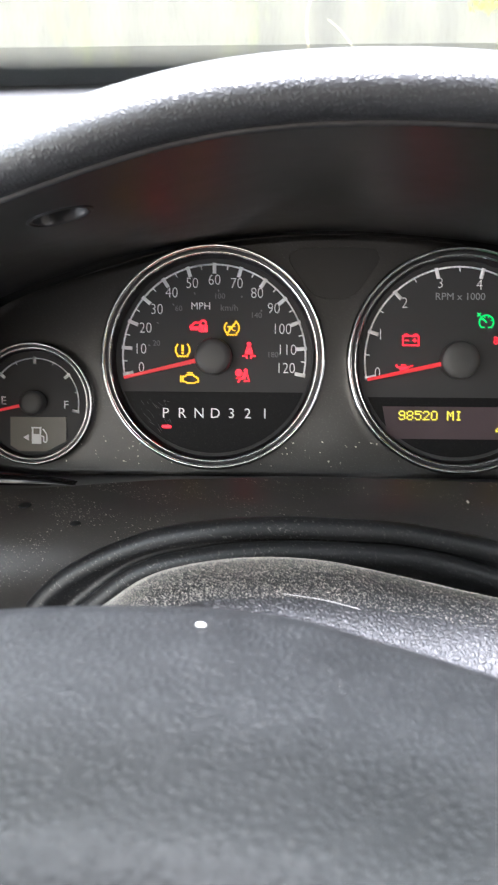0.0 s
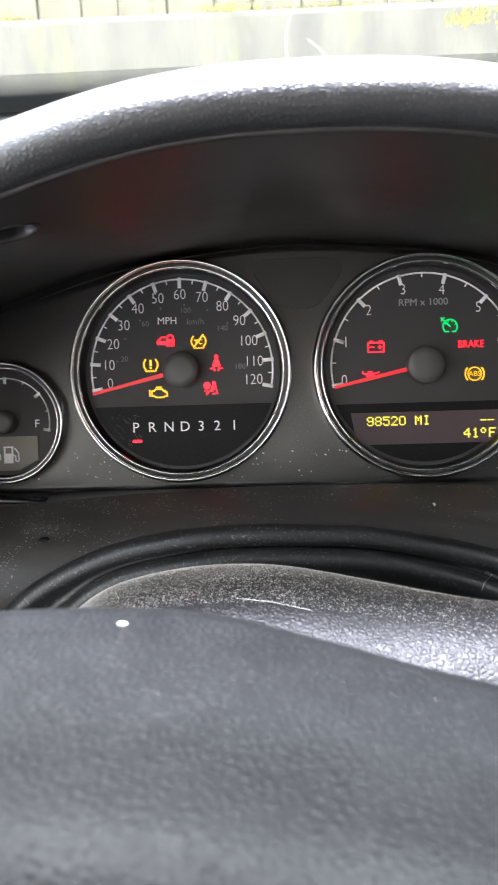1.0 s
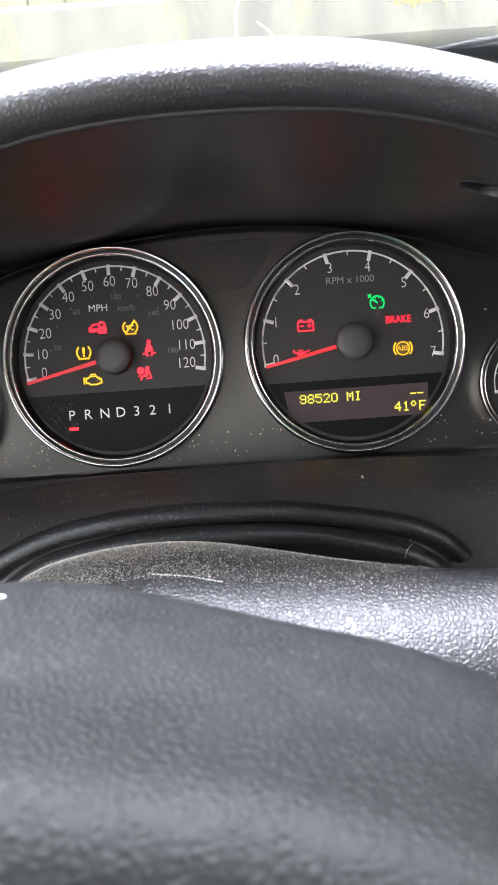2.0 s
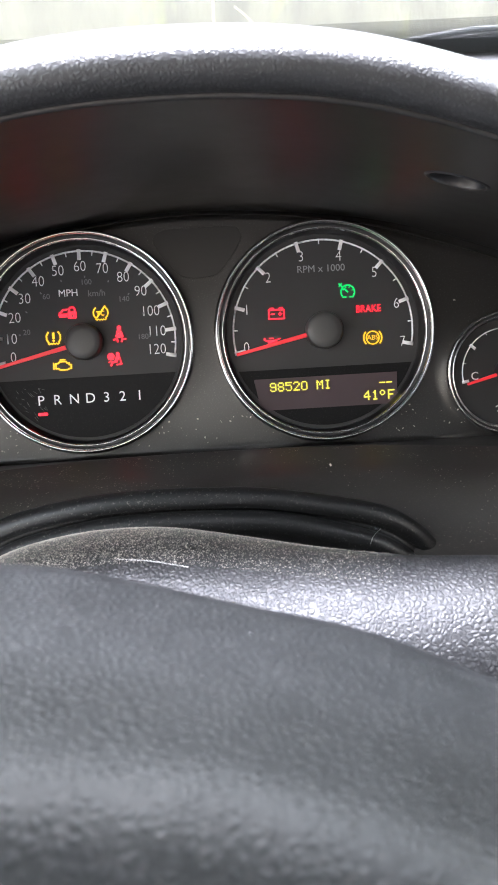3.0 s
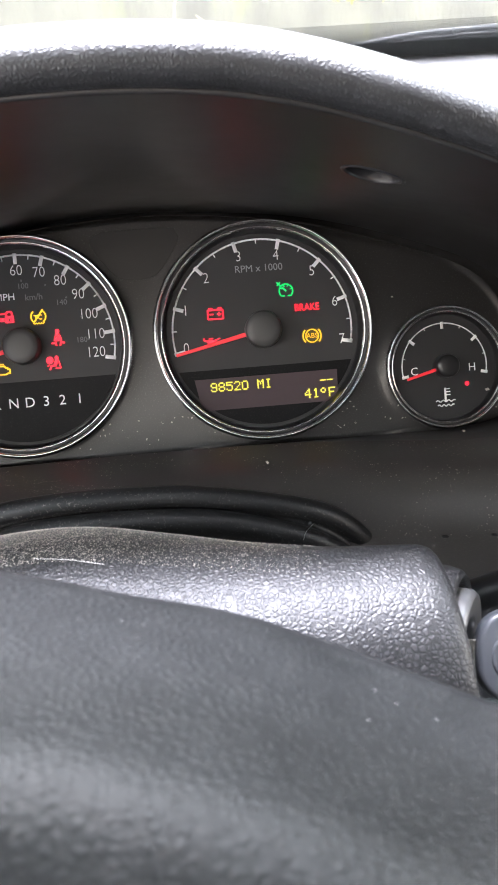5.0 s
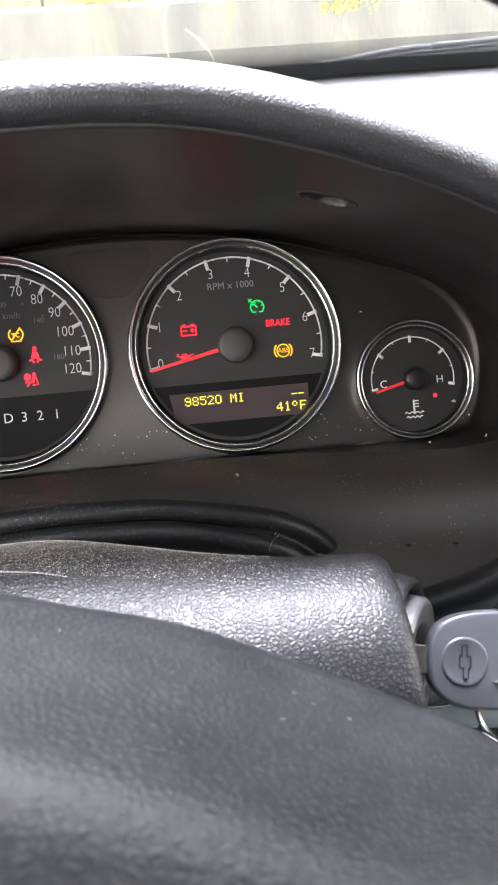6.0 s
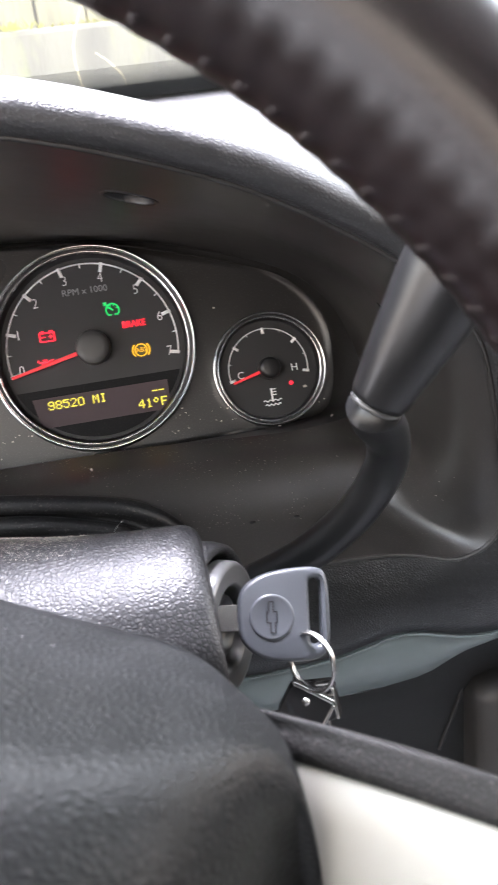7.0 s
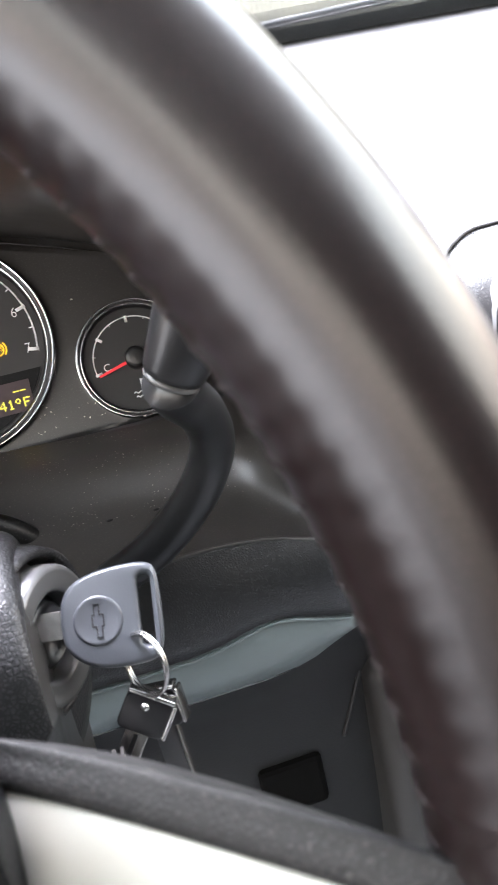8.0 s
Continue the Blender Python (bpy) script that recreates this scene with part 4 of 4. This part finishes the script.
    g = 1.0 if x < 0.12 else 1 - (x - 0.12) * 3
    rows.append([Vector((x, c.y + (p.y - c.y) * g, c.z + (p.z - c.z) * g)) for p in sec])
cols = [spline(c, 90) for c in zip(*rows)]
cover = part("cover", sheet([list(r) for r in zip(*cols)]), VINYL_DUSTY, column, "grained cover, pale with dust on top")
# end wall with the lock
end = [p for p in rows[-1]]
bm = bmesh.new()
vs = [bm.verts.new(p) for p in end] + [bm.verts.new((0.1275, 0.235, 0.90))]
bm.faces.new(vs)
part("end_wall", bm, TRIM, column, "smooth dark end of the column cover", smooth=False)
LOCK = Vector((0.1280, 0.2015, 1.0010))


def lathe_x(profile, c, n=48, turn=0.0):
    """Turns (radius, out) round the x axis at c, the axis swung towards the driver."""
    w = Matrix.Rotation(-turn, 3, "Z")
    return sheet([[c + w @ Vector((h, r * math.cos(a), r * math.sin(a))) for a in (2 * math.pi * k / n for k in range(n))] for r, h in profile], close=True)


lock = part("lock_ring", lathe_x([(0.0230, -0.003), (0.0228, 0.0022), (0.0218, 0.0036), (0.0205, 0.0038), (0.0168, 0.0026), (0.0156, 0.0031), (0.0146, 0.0028), (0.0140, 0.0015), (0.0138, -0.006)], LOCK + Vector((0.0022, 0, 0)), turn=0.5), material("lock_grey", (0.085, 0.085, 0.085), 0.33, rough_var=0.04, metal=0.3, grain=0.1, grain_size=0.0006, mottled=0.15), column, "grey ring round the ignition lock")
part("lock_collar", lathe_x([(0.0295, -0.016), (0.0293, -0.006), (0.0285, -0.0018), (0.0270, -0.0002), (0.0255, -0.0012), (0.0246, -0.005), (0.0242, -0.012)], LOCK + Vector((0.0022, 0, 0)), turn=0.5), VINYL_DUSTY, column, "raised rim of the cover round the lock")
part("lock_barrel", lathe_x([(0.0138, -0.005), (0.0112, -0.0046), (0.0106, -0.0015), (0.0094, -0.001), (0.0090, -0.0035), (0.0, -0.0037)], LOCK + Vector((0.0035, 0, 0)), turn=0.5), BLACK, lock, "dark lock barrel")
part("lower_shell", lathe_x([(0.036, -0.03), (0.036, -0.004), (0.0352, 0.0), (0.033, 0.0022), (0.026, 0.0035), (0.0, 0.0040)], LOCK + Vector((-0.004, 0.014, -0.020)), turn=0.35), VINYL_DUSTY, column, "rounded lower shell of the column cover")
for k in range(5):
    part("rib", box(0.132 + 0.0026 * k, 0.1332 + 0.0026 * k, 0.176, 0.184, 0.945, 0.966, 0.0003), TRIM, column)

boot = thing("column_boot", pose(0, 0, 0), "black rubber boot with two ridges arching over the steering column", "rubber boot")
ARCH1 = [(-.122, .300, .925), (-.117, .302, .950), (-.111, .304, .969), (-.1035, .306, .9816), (-.0862, .308, .9985), (-.0555, .309, 1.0135), (-.0246, .308, 1.0205), (.0035, .3075, 1.0225), (.03, .3075, 1.0218), (.0547, .3075, 1.0200), (.0955, .310, 1.0105), (.114, .313, 1.0015), (.126, .317, .989), (.134, .322, .972), (.139, .325, .95)]
ARCH2 = [(-.110, .290, .925), (-.104, .292, .948), (-.0945, .296, .968), (-.081, .300, .984), (-.056, .3025, 1.0035), (-.026, .302, 1.0118), (-.001, .302, 1.0145), (.03, .302, 1.0142), (.06, .302, 1.0115), (.0930, .3025, 1.0020), (.108, .304, .994), (.118, .308, .983), (.124, .313, .968), (.128, .316, .948)]


def drawn(pts, f=0.955):
    """The curve scaled towards the camera's eye, to clear the surround yet fit the view."""
    eye = Vector((0.02, -0.005, 1.157))
    return [eye + (Vector(q) - eye) * f for q in pts]


def even(pts, n):
    """The smooth curve cut into equal lengths."""
    c = spline(pts, 300)
    far = [0.0]
    for p, q in zip(c, c[1:]):
        far.append(far[-1] + (q - p).length)
    return [Vector([float(np.interp(far[-1] * k / n, far, [p[a] for p in c])) for a in range(3)]) for k in range(n + 1)]


fold1, fold2 = even(drawn(ARCH1), 110), even(drawn(ARCH2), 110)
sides = []
for k, (a, b) in enumerate(zip(fold1, fold2)):
    along = (fold1[min(k + 1, 110)] - fold1[max(k - 1, 0)]).normalized()
    out = Vector((-along.z, 0, along.x)).normalized()
    near = Vector((0, -1, 0))
    r1, r2 = 0.0056, 0.0050
    sec = [a + out * -0.012 - near * 0.012] + [a + (out * math.cos(radians(g)) + near * math.sin(radians(g))) * r1 for g in (-100, -75, -50, -25, 0, 20, 40, 60, 80, 100)]
    valley = (a + near * r1 + b + out * r2) / 2 - near * 0.0042 - out * 0.0012
    sec += [valley] + [b + (out * math.cos(radians(g)) + near * math.sin(radians(g))) * r2 for g in (-30, -10, 10, 30, 50, 70, 90, 110)]
    sec += [b - out * 0.009 - near * 0.001, b - out * 0.017 - near * 0.016, b - out * 0.03 - near * 0.05]
    sides.append(sec)
part("bellows", sheet([list(c) for c in zip(*sides)]), RUBBER, boot, "two smooth fused folds of black rubber")
# Dark beads paint in the shade of two small holes, placed from view rays.
for hole in ((-.047, .2865, 1.0159), (.098, .2927, 1.0114)):
    part("rivet", lathe_x([(0.0, -0.0009), (0.0007, -0.0007), (0.0009, 0.0), (0.0007, 0.0007), (0, 0.0009)], Vector(hole), 12), DARK, boot, "tiny dark bead in place of a shaded hole")

# ---- shift lever ----
lever = thing("shift_lever", pose(0, 0, 0), "black column shift lever with a thick tapered grip", "gear lever")
STEM = [(0.150, 0.262, 0.985), (0.1706, 0.2452, 1.0015), (0.188, 0.230, 1.022), (0.1965, 0.217, 1.042), (0.1945, 0.203, 1.058), (0.1875, 0.190, 1.0695), (0.1855, 0.1845, 1.075)]
part("stem", tube(spline(STEM, 50), [0.0080 - 0.0004 * math.sin(math.pi * k / 50) + 0.0010 * max(0, (k - 34) / 16) for k in range(51)], 22), STALK, lever)
gd = Vector((0.50, -0.21, 0.84)).normalized()
c0 = Vector((0.1852, 0.184, 1.0750))
# Ring coloured paler than the stalk, standing in for its edge highlight.
part("collar", tube([c0 - gd * 0.0002, c0 + gd * 0.0008, c0 + gd * 0.0018], [0.0079, 0.0085, 0.0081], 28), material("ring_highlight", (0.05, 0.05, 0.05), 0.22, mottled=0.1), lever, "thin ring under the grip, paled for its edge highlight")
pr = [(0.002, 0.0086), (0.004, 0.0094), (0.02, 0.0118), (0.04, 0.0146), (0.056, 0.0160), (0.064, 0.0157), (0.069, 0.0136), (0.071, 0.009)]
part("grip", tube([c0 + gd * d for d, r in pr], [r for d, r in pr], 32), STALK, lever, "smooth tapered dark grip")

# ---- ignition key and what hangs from it ----
KEY = pose(0.1508, 0.199, 1.0020, -25, 0, 0) @ pose(0, 0, 0, 0, 9, 0)
key = thing("ignition_key", KEY, "blue-grey plastic ignition key standing in the lock", "key")


def key_outline(g=0.0):
    a = [(-0.0162 + g, 0.000), (-0.0155 + g, 0.0065), (-0.0125 + g, 0.0115 - g), (-0.006, 0.0148 - g), (0.004, 0.0165 - g), (0.0118, 0.0163 - g), (0.0148 - g, 0.0135), (0.0157 - g, 0.006), (0.0157 - g, -0.006),
         (0.0146 - g, -0.0115), (0.0118, -0.0143 + g), (0.006, -0.0152 + g), (-0.003, -0.0150 + g), (-0.010, -0.0128 + g), (-0.0150 + g, -0.0075)]
    return [(p.x, p.y) for p in spline([(*q, 0) for q in a + a[:1]], 60)[:-1]]


slot = rounded(0.0108, 0.0015, 0.0042, 0.0225, 0.0018, 4)
bm = bmesh.new()
ov = [bm.verts.new((x, 0, z)) for x, z in key_outline()]
sv = [bm.verts.new((x, 0, z)) for x, z in slot]
ed = [bm.edges.new((v[i], v[(i + 1) % len(v)])) for v in (ov, sv) for i in range(len(v))]
bmesh.ops.triangle_fill(bm, use_beauty=True, use_dissolve=False, edges=ed)
top_geom = bmesh.ops.extrude_face_region(bm, geom=bm.faces[:])["geom"]
bmesh.ops.translate(bm, vec=(0, -0.0075, 0), verts=[v for v in top_geom if isinstance(v, bmesh.types.BMVert)])
bmesh.ops.recalc_face_normals(bm, faces=bm.faces)
rim_edges = [e for e in bm.edges if len(e.link_faces) == 2 and e.calc_face_angle(0) > 1.0]
bmesh.ops.bevel(bm, geom=rim_edges, offset=0.0016, segments=3, profile=0.5, affect="EDGES")
bmesh.ops.translate(bm, vec=(0, 0.0037, 0), verts=bm.verts)
head = part("head", bm, KEY_GREY, key, "blue-grey head with a loop")
part("emblem_disc", lathe([(0.0078, 0.0030), (0.0078, 0.0038), (0.0072, 0.0043), (0.0066, 0.0041), (0.0, 0.0042)], (-0.0045, 0.0), 40), KEY_GREY, head, "raised round disc")
bow = [(-0.0045 + 0.62 * (x + 0.0042), z) for x, z in ((-0.0050, -0.0052), (-0.0024, -0.0052), (-0.0024, -0.0018), (-0.0014, -0.0018), (-0.0014, 0.0018), (-0.0034, 0.0018), (-0.0034, 0.0052), (-0.0060, 0.0052), (-0.0060, 0.0018), (-0.0070, 0.0018), (-0.0070, -0.0018), (-0.0050, -0.0018))]
part("emblem", stroke(bow, 0.0004, -0.0042, None, True), BLACK, head, "engraved plain emblem outline", smooth=False)
part("blade", box(-0.0245, -0.0150, -0.0012, 0.0012, -0.0045, 0.0045, 0.0003), STEEL, key, "steel blade", smooth=False)
RC = Vector((0.1566, 0.1885, 0.9885))
RU, RV = Vector((0.57, -0.82, 0.05)).normalized(), Vector((0.12, 0.1, 1)).normalized()
loop = [RC + 0.0102 * (math.cos(a) * RU + math.sin(a) * RV) for a in (2 * math.pi * k / 40 for k in range(41))]
kring = tagged(part("key_ring", tube(loop, 0.0007, 10, caps=False), STEEL), "thin shiny steel split ring hanging from the key", "key ring")
part("coil", tube([p + Vector((0.0007, 0.0012, 0)) for p in loop], 0.0006, 8, caps=False), STEEL, kring)
for nm, m, lab, dark in (("spare_key", pose(0.1528, 0.190, 0.9710, -12, 32, -18), "small key with a thick black square head and steel rim", False), ("spare_key", pose(0.1572, 0.1965, 0.9672, -10, -8, -22), "small dark key with a bright steel edge hanging behind another key", True)):
    k2 = thing(nm, m, lab, "key", group="keys on the ring")
    part("head", slab(rounded(0, 0, 0.0158, 0.0128, 0.0025, 4), -0.0026, 0.0026, None, 0.0005), BLACK, k2, "black head")
    part("head_edge", slab(rounded(0, 0.0068, 0.0158, 0.0016, 0.0007, 3), -0.0030, 0.0030, None, 0.0004), STEEL, k2, "shiny steel edge")
    part("head_edge", slab(rounded(0.0082, 0, 0.0014, 0.0118, 0.0006, 3), -0.0029, 0.0029, None, 0.0003), STEEL, k2, "shiny steel edge")
    part("rivet", lathe([(0.0016, 0.0024), (0.0015, 0.0034), (0, 0.0038)], (-0.001, 0.0028), 16), STEEL, k2)
    blade = part("blade", box(-0.0042, 0.0036, -0.0011, 0.0011, -0.030, -0.0066, 0.0004), KEY_GREY if dark else STEEL, k2, "dark blade" if dark else "steel blade", smooth=False)
    if dark:
        part("blade_edge", box(0.0037, 0.0046, -0.0012, 0.0012, -0.0300, -0.0060, 0.0003), STEEL, blade, "bright steel edge", smooth=False)
    else:
        part("groove", box(-0.0012, 0.0004, -0.0014, -0.0010, -0.0295, -0.0075, 0.0001), BLACK, blade, "dark milled groove", smooth=False)

# ---- steering wheel ----
WHEEL = pose(0.010, 0.036, 1.044, -22, 0, 0)
wheel = thing("steering_wheel", WHEEL, "dark leather steering wheel with silver spokes and grey centre pad", "steering wheel")
RIM_R, RIM_T = 0.1901, 0.0168
RIM_IN_WHEEL = WHEEL.inverted() @ pose(0.020, 0.0471, 1.0387, -17.8, 0, 0)
NU, NV = 680, 32
rows = []
for i in range(NU):
    a = 2 * math.pi * i / NU
    row = []
    for j in range(NV):
        b = 2 * math.pi * j / NV
        r = RIM_T * (1 + 0.06 * math.cos(2 * b))
        inner_seam = max(0, -math.cos(b) - 0.86) / 0.14
        pucker = max(0, -math.cos(b) - 0.74) / 0.26
        r += 0.00022 * pucker * math.cos(170 * a) - 0.0005 * inner_seam
        row.append(((RIM_R + r * math.cos(b)) * math.cos(a), -r * math.sin(b) * (1.28 if math.sin(b) > 0 else 1.0), (RIM_R + r * math.cos(b)) * math.sin(a)))
    rows.append(row)
bm = sheet(rows + rows[:1], close=True)
bmesh.ops.transform(bm, matrix=RIM_IN_WHEEL, verts=bm.verts)
rim = part("rim", bm, LEATHER, wheel, "dark brown-black leather rim, worn shiny")
bm = bmesh.new()
for i in range(170):
    a = 2 * math.pi * i / 170
    cord = []
    for k, b in enumerate((math.pi - 0.24, math.pi - 0.08, math.pi + 0.08, math.pi + 0.24)):
        t = a + 0.004 * (k - 1.5)
        r = RIM_T * 0.962
        cord.append(((RIM_R + r * math.cos(b)) * math.cos(t), -r * math.sin(b), (RIM_R + r * math.cos(b)) * math.sin(t)))
    tube(cord, [0.0010, 0.0016, 0.0016, 0.0010], 7, bm=bm)
bmesh.ops.transform(bm, matrix=RIM_IN_WHEEL, verts=bm.verts)
part("stitching", bm, THREAD, rim, "thick laced seam on the inner side")["kind"] = "stuff"

PAD_EDGE = [(-.19, .0896, 1.0224), (-.175, .0966, 1.0422), (-.155, .106, 1.0565), (-.13, .115, 1.066), (-.106, .1270, 1.0730), (-.0765, .1335, 1.0787), (-.0505, .135, 1.0825), (-.0205, .1345, 1.0840), (.001, .134, 1.0828),
            (.0213, .1290, 1.0800), (.0398, .123, 1.0774), (.063, .1205, 1.0713), (.091, .1135, 1.0606), (.115, .104, 1.0525), (.1245, .0915, 1.0485), (.131, .0835, 1.042), (.1328, .0775, 1.0323), (.1322, .0745, 1.0189), (.1310, .072, 1.0030)]
SHELF, ROLL = 0.13, 0.036


def roll_y(x):
    """Where the flat top of the pad begins to roll over towards the driver."""
    return float(np.interp(x, [-.2, -.05, .035, .09, .105, .12, .13, .14], [.059, .074, .074, .0586, .061, .069, .0745, .0690]))


def roll_r(x):
    """Radius of that roll, tight at the end beside the spoke."""
    return float(np.interp(x, [-.2, .08, .11, .125, .14], [ROLL, ROLL, .022, .009, .005]))


def pad_z(x, y):
    """Height of the pad's upper surface."""
    e = [np.interp(x, [q[0] for q in PAD_EDGE], [q[k] for q in PAD_EDGE]) for k in (1, 2)]
    z, d = float(e[1] + SHELF * (e[0] - max(y, roll_y(x)))), min(ROLL * 0.97, max(0.0, roll_y(x) - y))
    return z + SHELF * d - (ROLL - math.sqrt(ROLL * ROLL - d * d))


rows = [[] for _ in range(46)]
for e in spline(PAD_EDGE, 120):
    col = [Vector((e.x, e.y + dy, e.z + dz)) for dy, dz in ((-0.004, -0.045), (0.0022, -0.014), (0.0026, -0.007), (0.0022, -0.0032), (0.0012, -0.001))]
    ry, rr = min(roll_y(e.x), e.y - 0.002), roll_r(e.x)
    for k in range(16):
        y = e.y + (ry - e.y) * k / 15
        col.append(Vector((e.x, y, e.z + SHELF * (e.y - y))))
    for k in range(1, 25):
        a = radians(92) * k / 24
        d = rr * math.sin(min(a, math.pi / 2))
        col.append(Vector((e.x, ry - d, e.z + SHELF * (e.y - ry) + SHELF * d * math.cos(a) - rr * (1 - math.cos(a)))))
    col.append(col[-1] + Vector((0, 0.008, -0.06)))
    for r, p in zip(rows, col):
        r.append(WHEEL.inverted() @ p)
pad = part("centre_pad", sheet(rows), PAD, wheel, "matt grey grained airbag cover")
part("pad_side", sheet([[(0.128, 0.045 + 0.004 * k, 0.012 - 0.01 * j) for j in range(10)] for k in range(12)]), PAD, pad)

for sx in (1, -1):
    base = []
    for f, (u, v, d, h) in ((0, (0.118, 0.0145, 0.046, 0.05)), (0.3, (0.135, 0.0075, 0.037, 0.048)), (0.6, (0.156, -0.001, 0.022, 0.044)), (0.85, (0.177, -0.0105, 0.008, 0.04)), (1.0, (0.192, -0.02, 0.002, 0.038))):
        base.append((u, v, d, h))
    fr = spline([(b[0], b[2], b[1]) for b in base], 20)
    hs = [curve_at([(b[0], b[3]) for b in base], p.x) for p in fr]
    ds = [curve_at([(0.118, 0.2), (0.13, 0.4), (0.145, 0.53), (0.16, 0.48), (0.177, 0.34), (0.192, 0.26)], p.x) for p in fr]
    rows = [[(sx * p.x, p.y + dy * (d if dy > 0.004 and lo == 0 else 1), p.z + 0.0018 + up + lo * h) for p, h, d in zip(fr, hs, ds)] for dy, up, lo in ((0.036, -0.03, 0), (0.033, 0.0, 0), (0.030, 0.003, 0), (0.010, 0.0045, 0), (0.005, 0.0042, 0), (0.0022, 0.003, 0), (0.0008, 0.0008, 0), (0.0002, -0.002, 0), (0.0006, -0.004, 0), (0.003, -0.0042, 0), (0.003, 0.0, -1), (0.03, 0.0, -1.05))]
    spoke = part("spoke", sheet(rows), SPOKE, wheel, "dark plastic spoke")
    rows = [[(sx * p.x, p.y + dy, p.z + 0.0018 + up + lo * h) for p, h in zip(fr, hs)] for dy, up, lo in ((0.004, -0.0039, 0), (0.0016, -0.0042, 0), (0.0008, -0.0052, 0), (-0.0004, 0, -0.3), (0.0, 0, -0.6), (0.0006, 0, -0.95))]
    part("inlay", sheet(rows), SILVER, spoke, "satin silver inlay")
part("hub_boss", tube([Vector((0.0, 0.055, 0.0)), Vector((0.0, 0.15, 0.0))], 0.055, 32), DARK, wheel, "dark boss behind the pad")

# ---- specks, hairs and dust ----
rng = random.Random(11)
bm = bmesh.new()


def fleck(p, s, nrm):
    nrm = Vector(nrm).normalized()
    a = nrm.orthogonal().normalized()
    a.rotate(Matrix.Rotation(rng.uniform(0, 6.28), 3, nrm))
    b = nrm.cross(a)
    k = rng.uniform(0.4, 1.0)
    bm.faces.new([bm.verts.new(Vector(p) + nrm * 0.0003 + s * (a * x + b * k * y)) for x, y in ((-1, -0.3), (-0.2, -1), (1, 0.1), (0.1, 0.9))])


rows3 = between([lip, m1, m2, inn], 30)
for _ in range(12000):
    j, f, g = rng.randrange(9, 30), rng.random(), rng.random()
    i = int(max(NRING - 37, min(NRING + 36, rng.gauss(NRING, 15))))
    q = rows3[j][i].lerp(rows3[j][i + 1], f).lerp(rows3[j + 1][i].lerp(rows3[j + 1][i + 1], f), g)
    clump = math.sin(170 * q.x + 3 * math.sin(90 * q.y)) + math.sin(230 * q.y + 60 * q.x) > 0.3 - rng.random()
    wiped = ((q.x - 0.05) / 0.03) ** 2 + ((q.y - 0.338) / 0.011) ** 2 < 1
    if q.z < 1.03 and clump and not wiped and rng.random() < np.interp(q.x, [-0.06, 0.02, 0.12], [1.0, 0.9, 0.3]):
        fleck(q, rng.choice((0.00008, 0.0001, 0.0001, 0.00013, 0.00013, 0.00018, 0.00022, 0.0003, 0.0004)), (0, -0.3, 1))
for _ in range(170):
    u, v = rng.uniform(-0.19, 0.19), rng.uniform(-0.06, -0.045)
    if all((u - cx) ** 2 + (v - cz) ** 2 > rr ** 2 for cx, cz, rr in ((SX, SZ, .057), (TX, TZ, .057), (fx, fz, .032), (gx, gz, .032))):
        fleck(CL @ Vector((u, -0.004, v)), rng.choice((0.0003, 0.0004, 0.0006)), (0, -0.97, 0.26))
for q, sz in (((0.212, 0.3533, 1.0258), 0.0012), ((0.1845, 0.3578, 1.0236), 0.0008), ((0.0856, 0.3378, 1.0235), 0.0008), ((0.0478, 0.387, 1.0344), 0.0006), ((0.206, 0.385, 1.036), 0.0013), ((0.165, 0.42, 1.082), 0.0008)):
    fleck(q, sz, (0, -0.8, 0.6))
for _ in range(62000):
    k, q, f, g = rng.randrange(8, 84), rng.randrange(8, 20), rng.random(), rng.random()
    a = cols[q][k].lerp(cols[q][k + 1], f).lerp(cols[q + 1][k].lerp(cols[q + 1][k + 1], f), g)
    if a.x < 0.09 - 0.2 * rng.random() ** 2:
        fleck(a, rng.choice((0.00008, 0.0001, 0.00012, 0.00014, 0.00018, 0.00022)), (0, -0.25, 1))
tagged(part("dust_specks", bm, FLAKE, smooth=False), "pale dust flecks lying on the instrument surround", "dust", kind="stuff")
bm = bmesh.new()
for x, y, r in ((-0.0127, 0.1264, 0.0009), (0.0814, 0.1015, 0.00013), (0.0845, 0.0988, 0.0001), (0.0905, 0.0965, 0.00013), (0.078, 0.0905, 0.00012), (0.04, 0.1105, 0.0001)):
    bmesh.ops.create_icosphere(bm, subdivisions=1, radius=r, matrix=Matrix.Translation((x, y, pad_z(x, y) + 0.0002)) @ Matrix.Diagonal((1.2, 0.7, 0.7, 1)))
for strand in ([(0.003, 0.2132, 1.0443), (0.0136, 0.2098, 1.0445), (0.0247, 0.206, 1.0437)], [(0.0938, 0.2834, 1.0088), (0.0950, 0.2838, 1.0120), (0.0985, 0.2868, 1.0138)]):
    tube(spline(strand, 16), 0.00005, 5, bm=bm)
tagged(part("lint_specks", bm, LINT), "few white lint specks and hairs on the wheel pad and column", "lint", kind="stuff")
bm = bmesh.new()
for x, y, z, r in ((0.1557, 0.2952, 0.9985, 0.0016), (0.1761, 0.2925, 0.9985, 0.0014), (-0.085, 0.318, 1.0195, 0.0025), (-0.11, 0.33, 1.0225, 0.003)):
    bmesh.ops.create_uvsphere(bm, u_segments=12, v_segments=6, radius=r, matrix=Matrix.Translation((x, y, z)) @ Matrix.Diagonal((1, 1, 0.25, 1)))
tagged(part("stains", bm, LOWER), "few dark round stains on the dusty surround", "stain", kind="stuff")
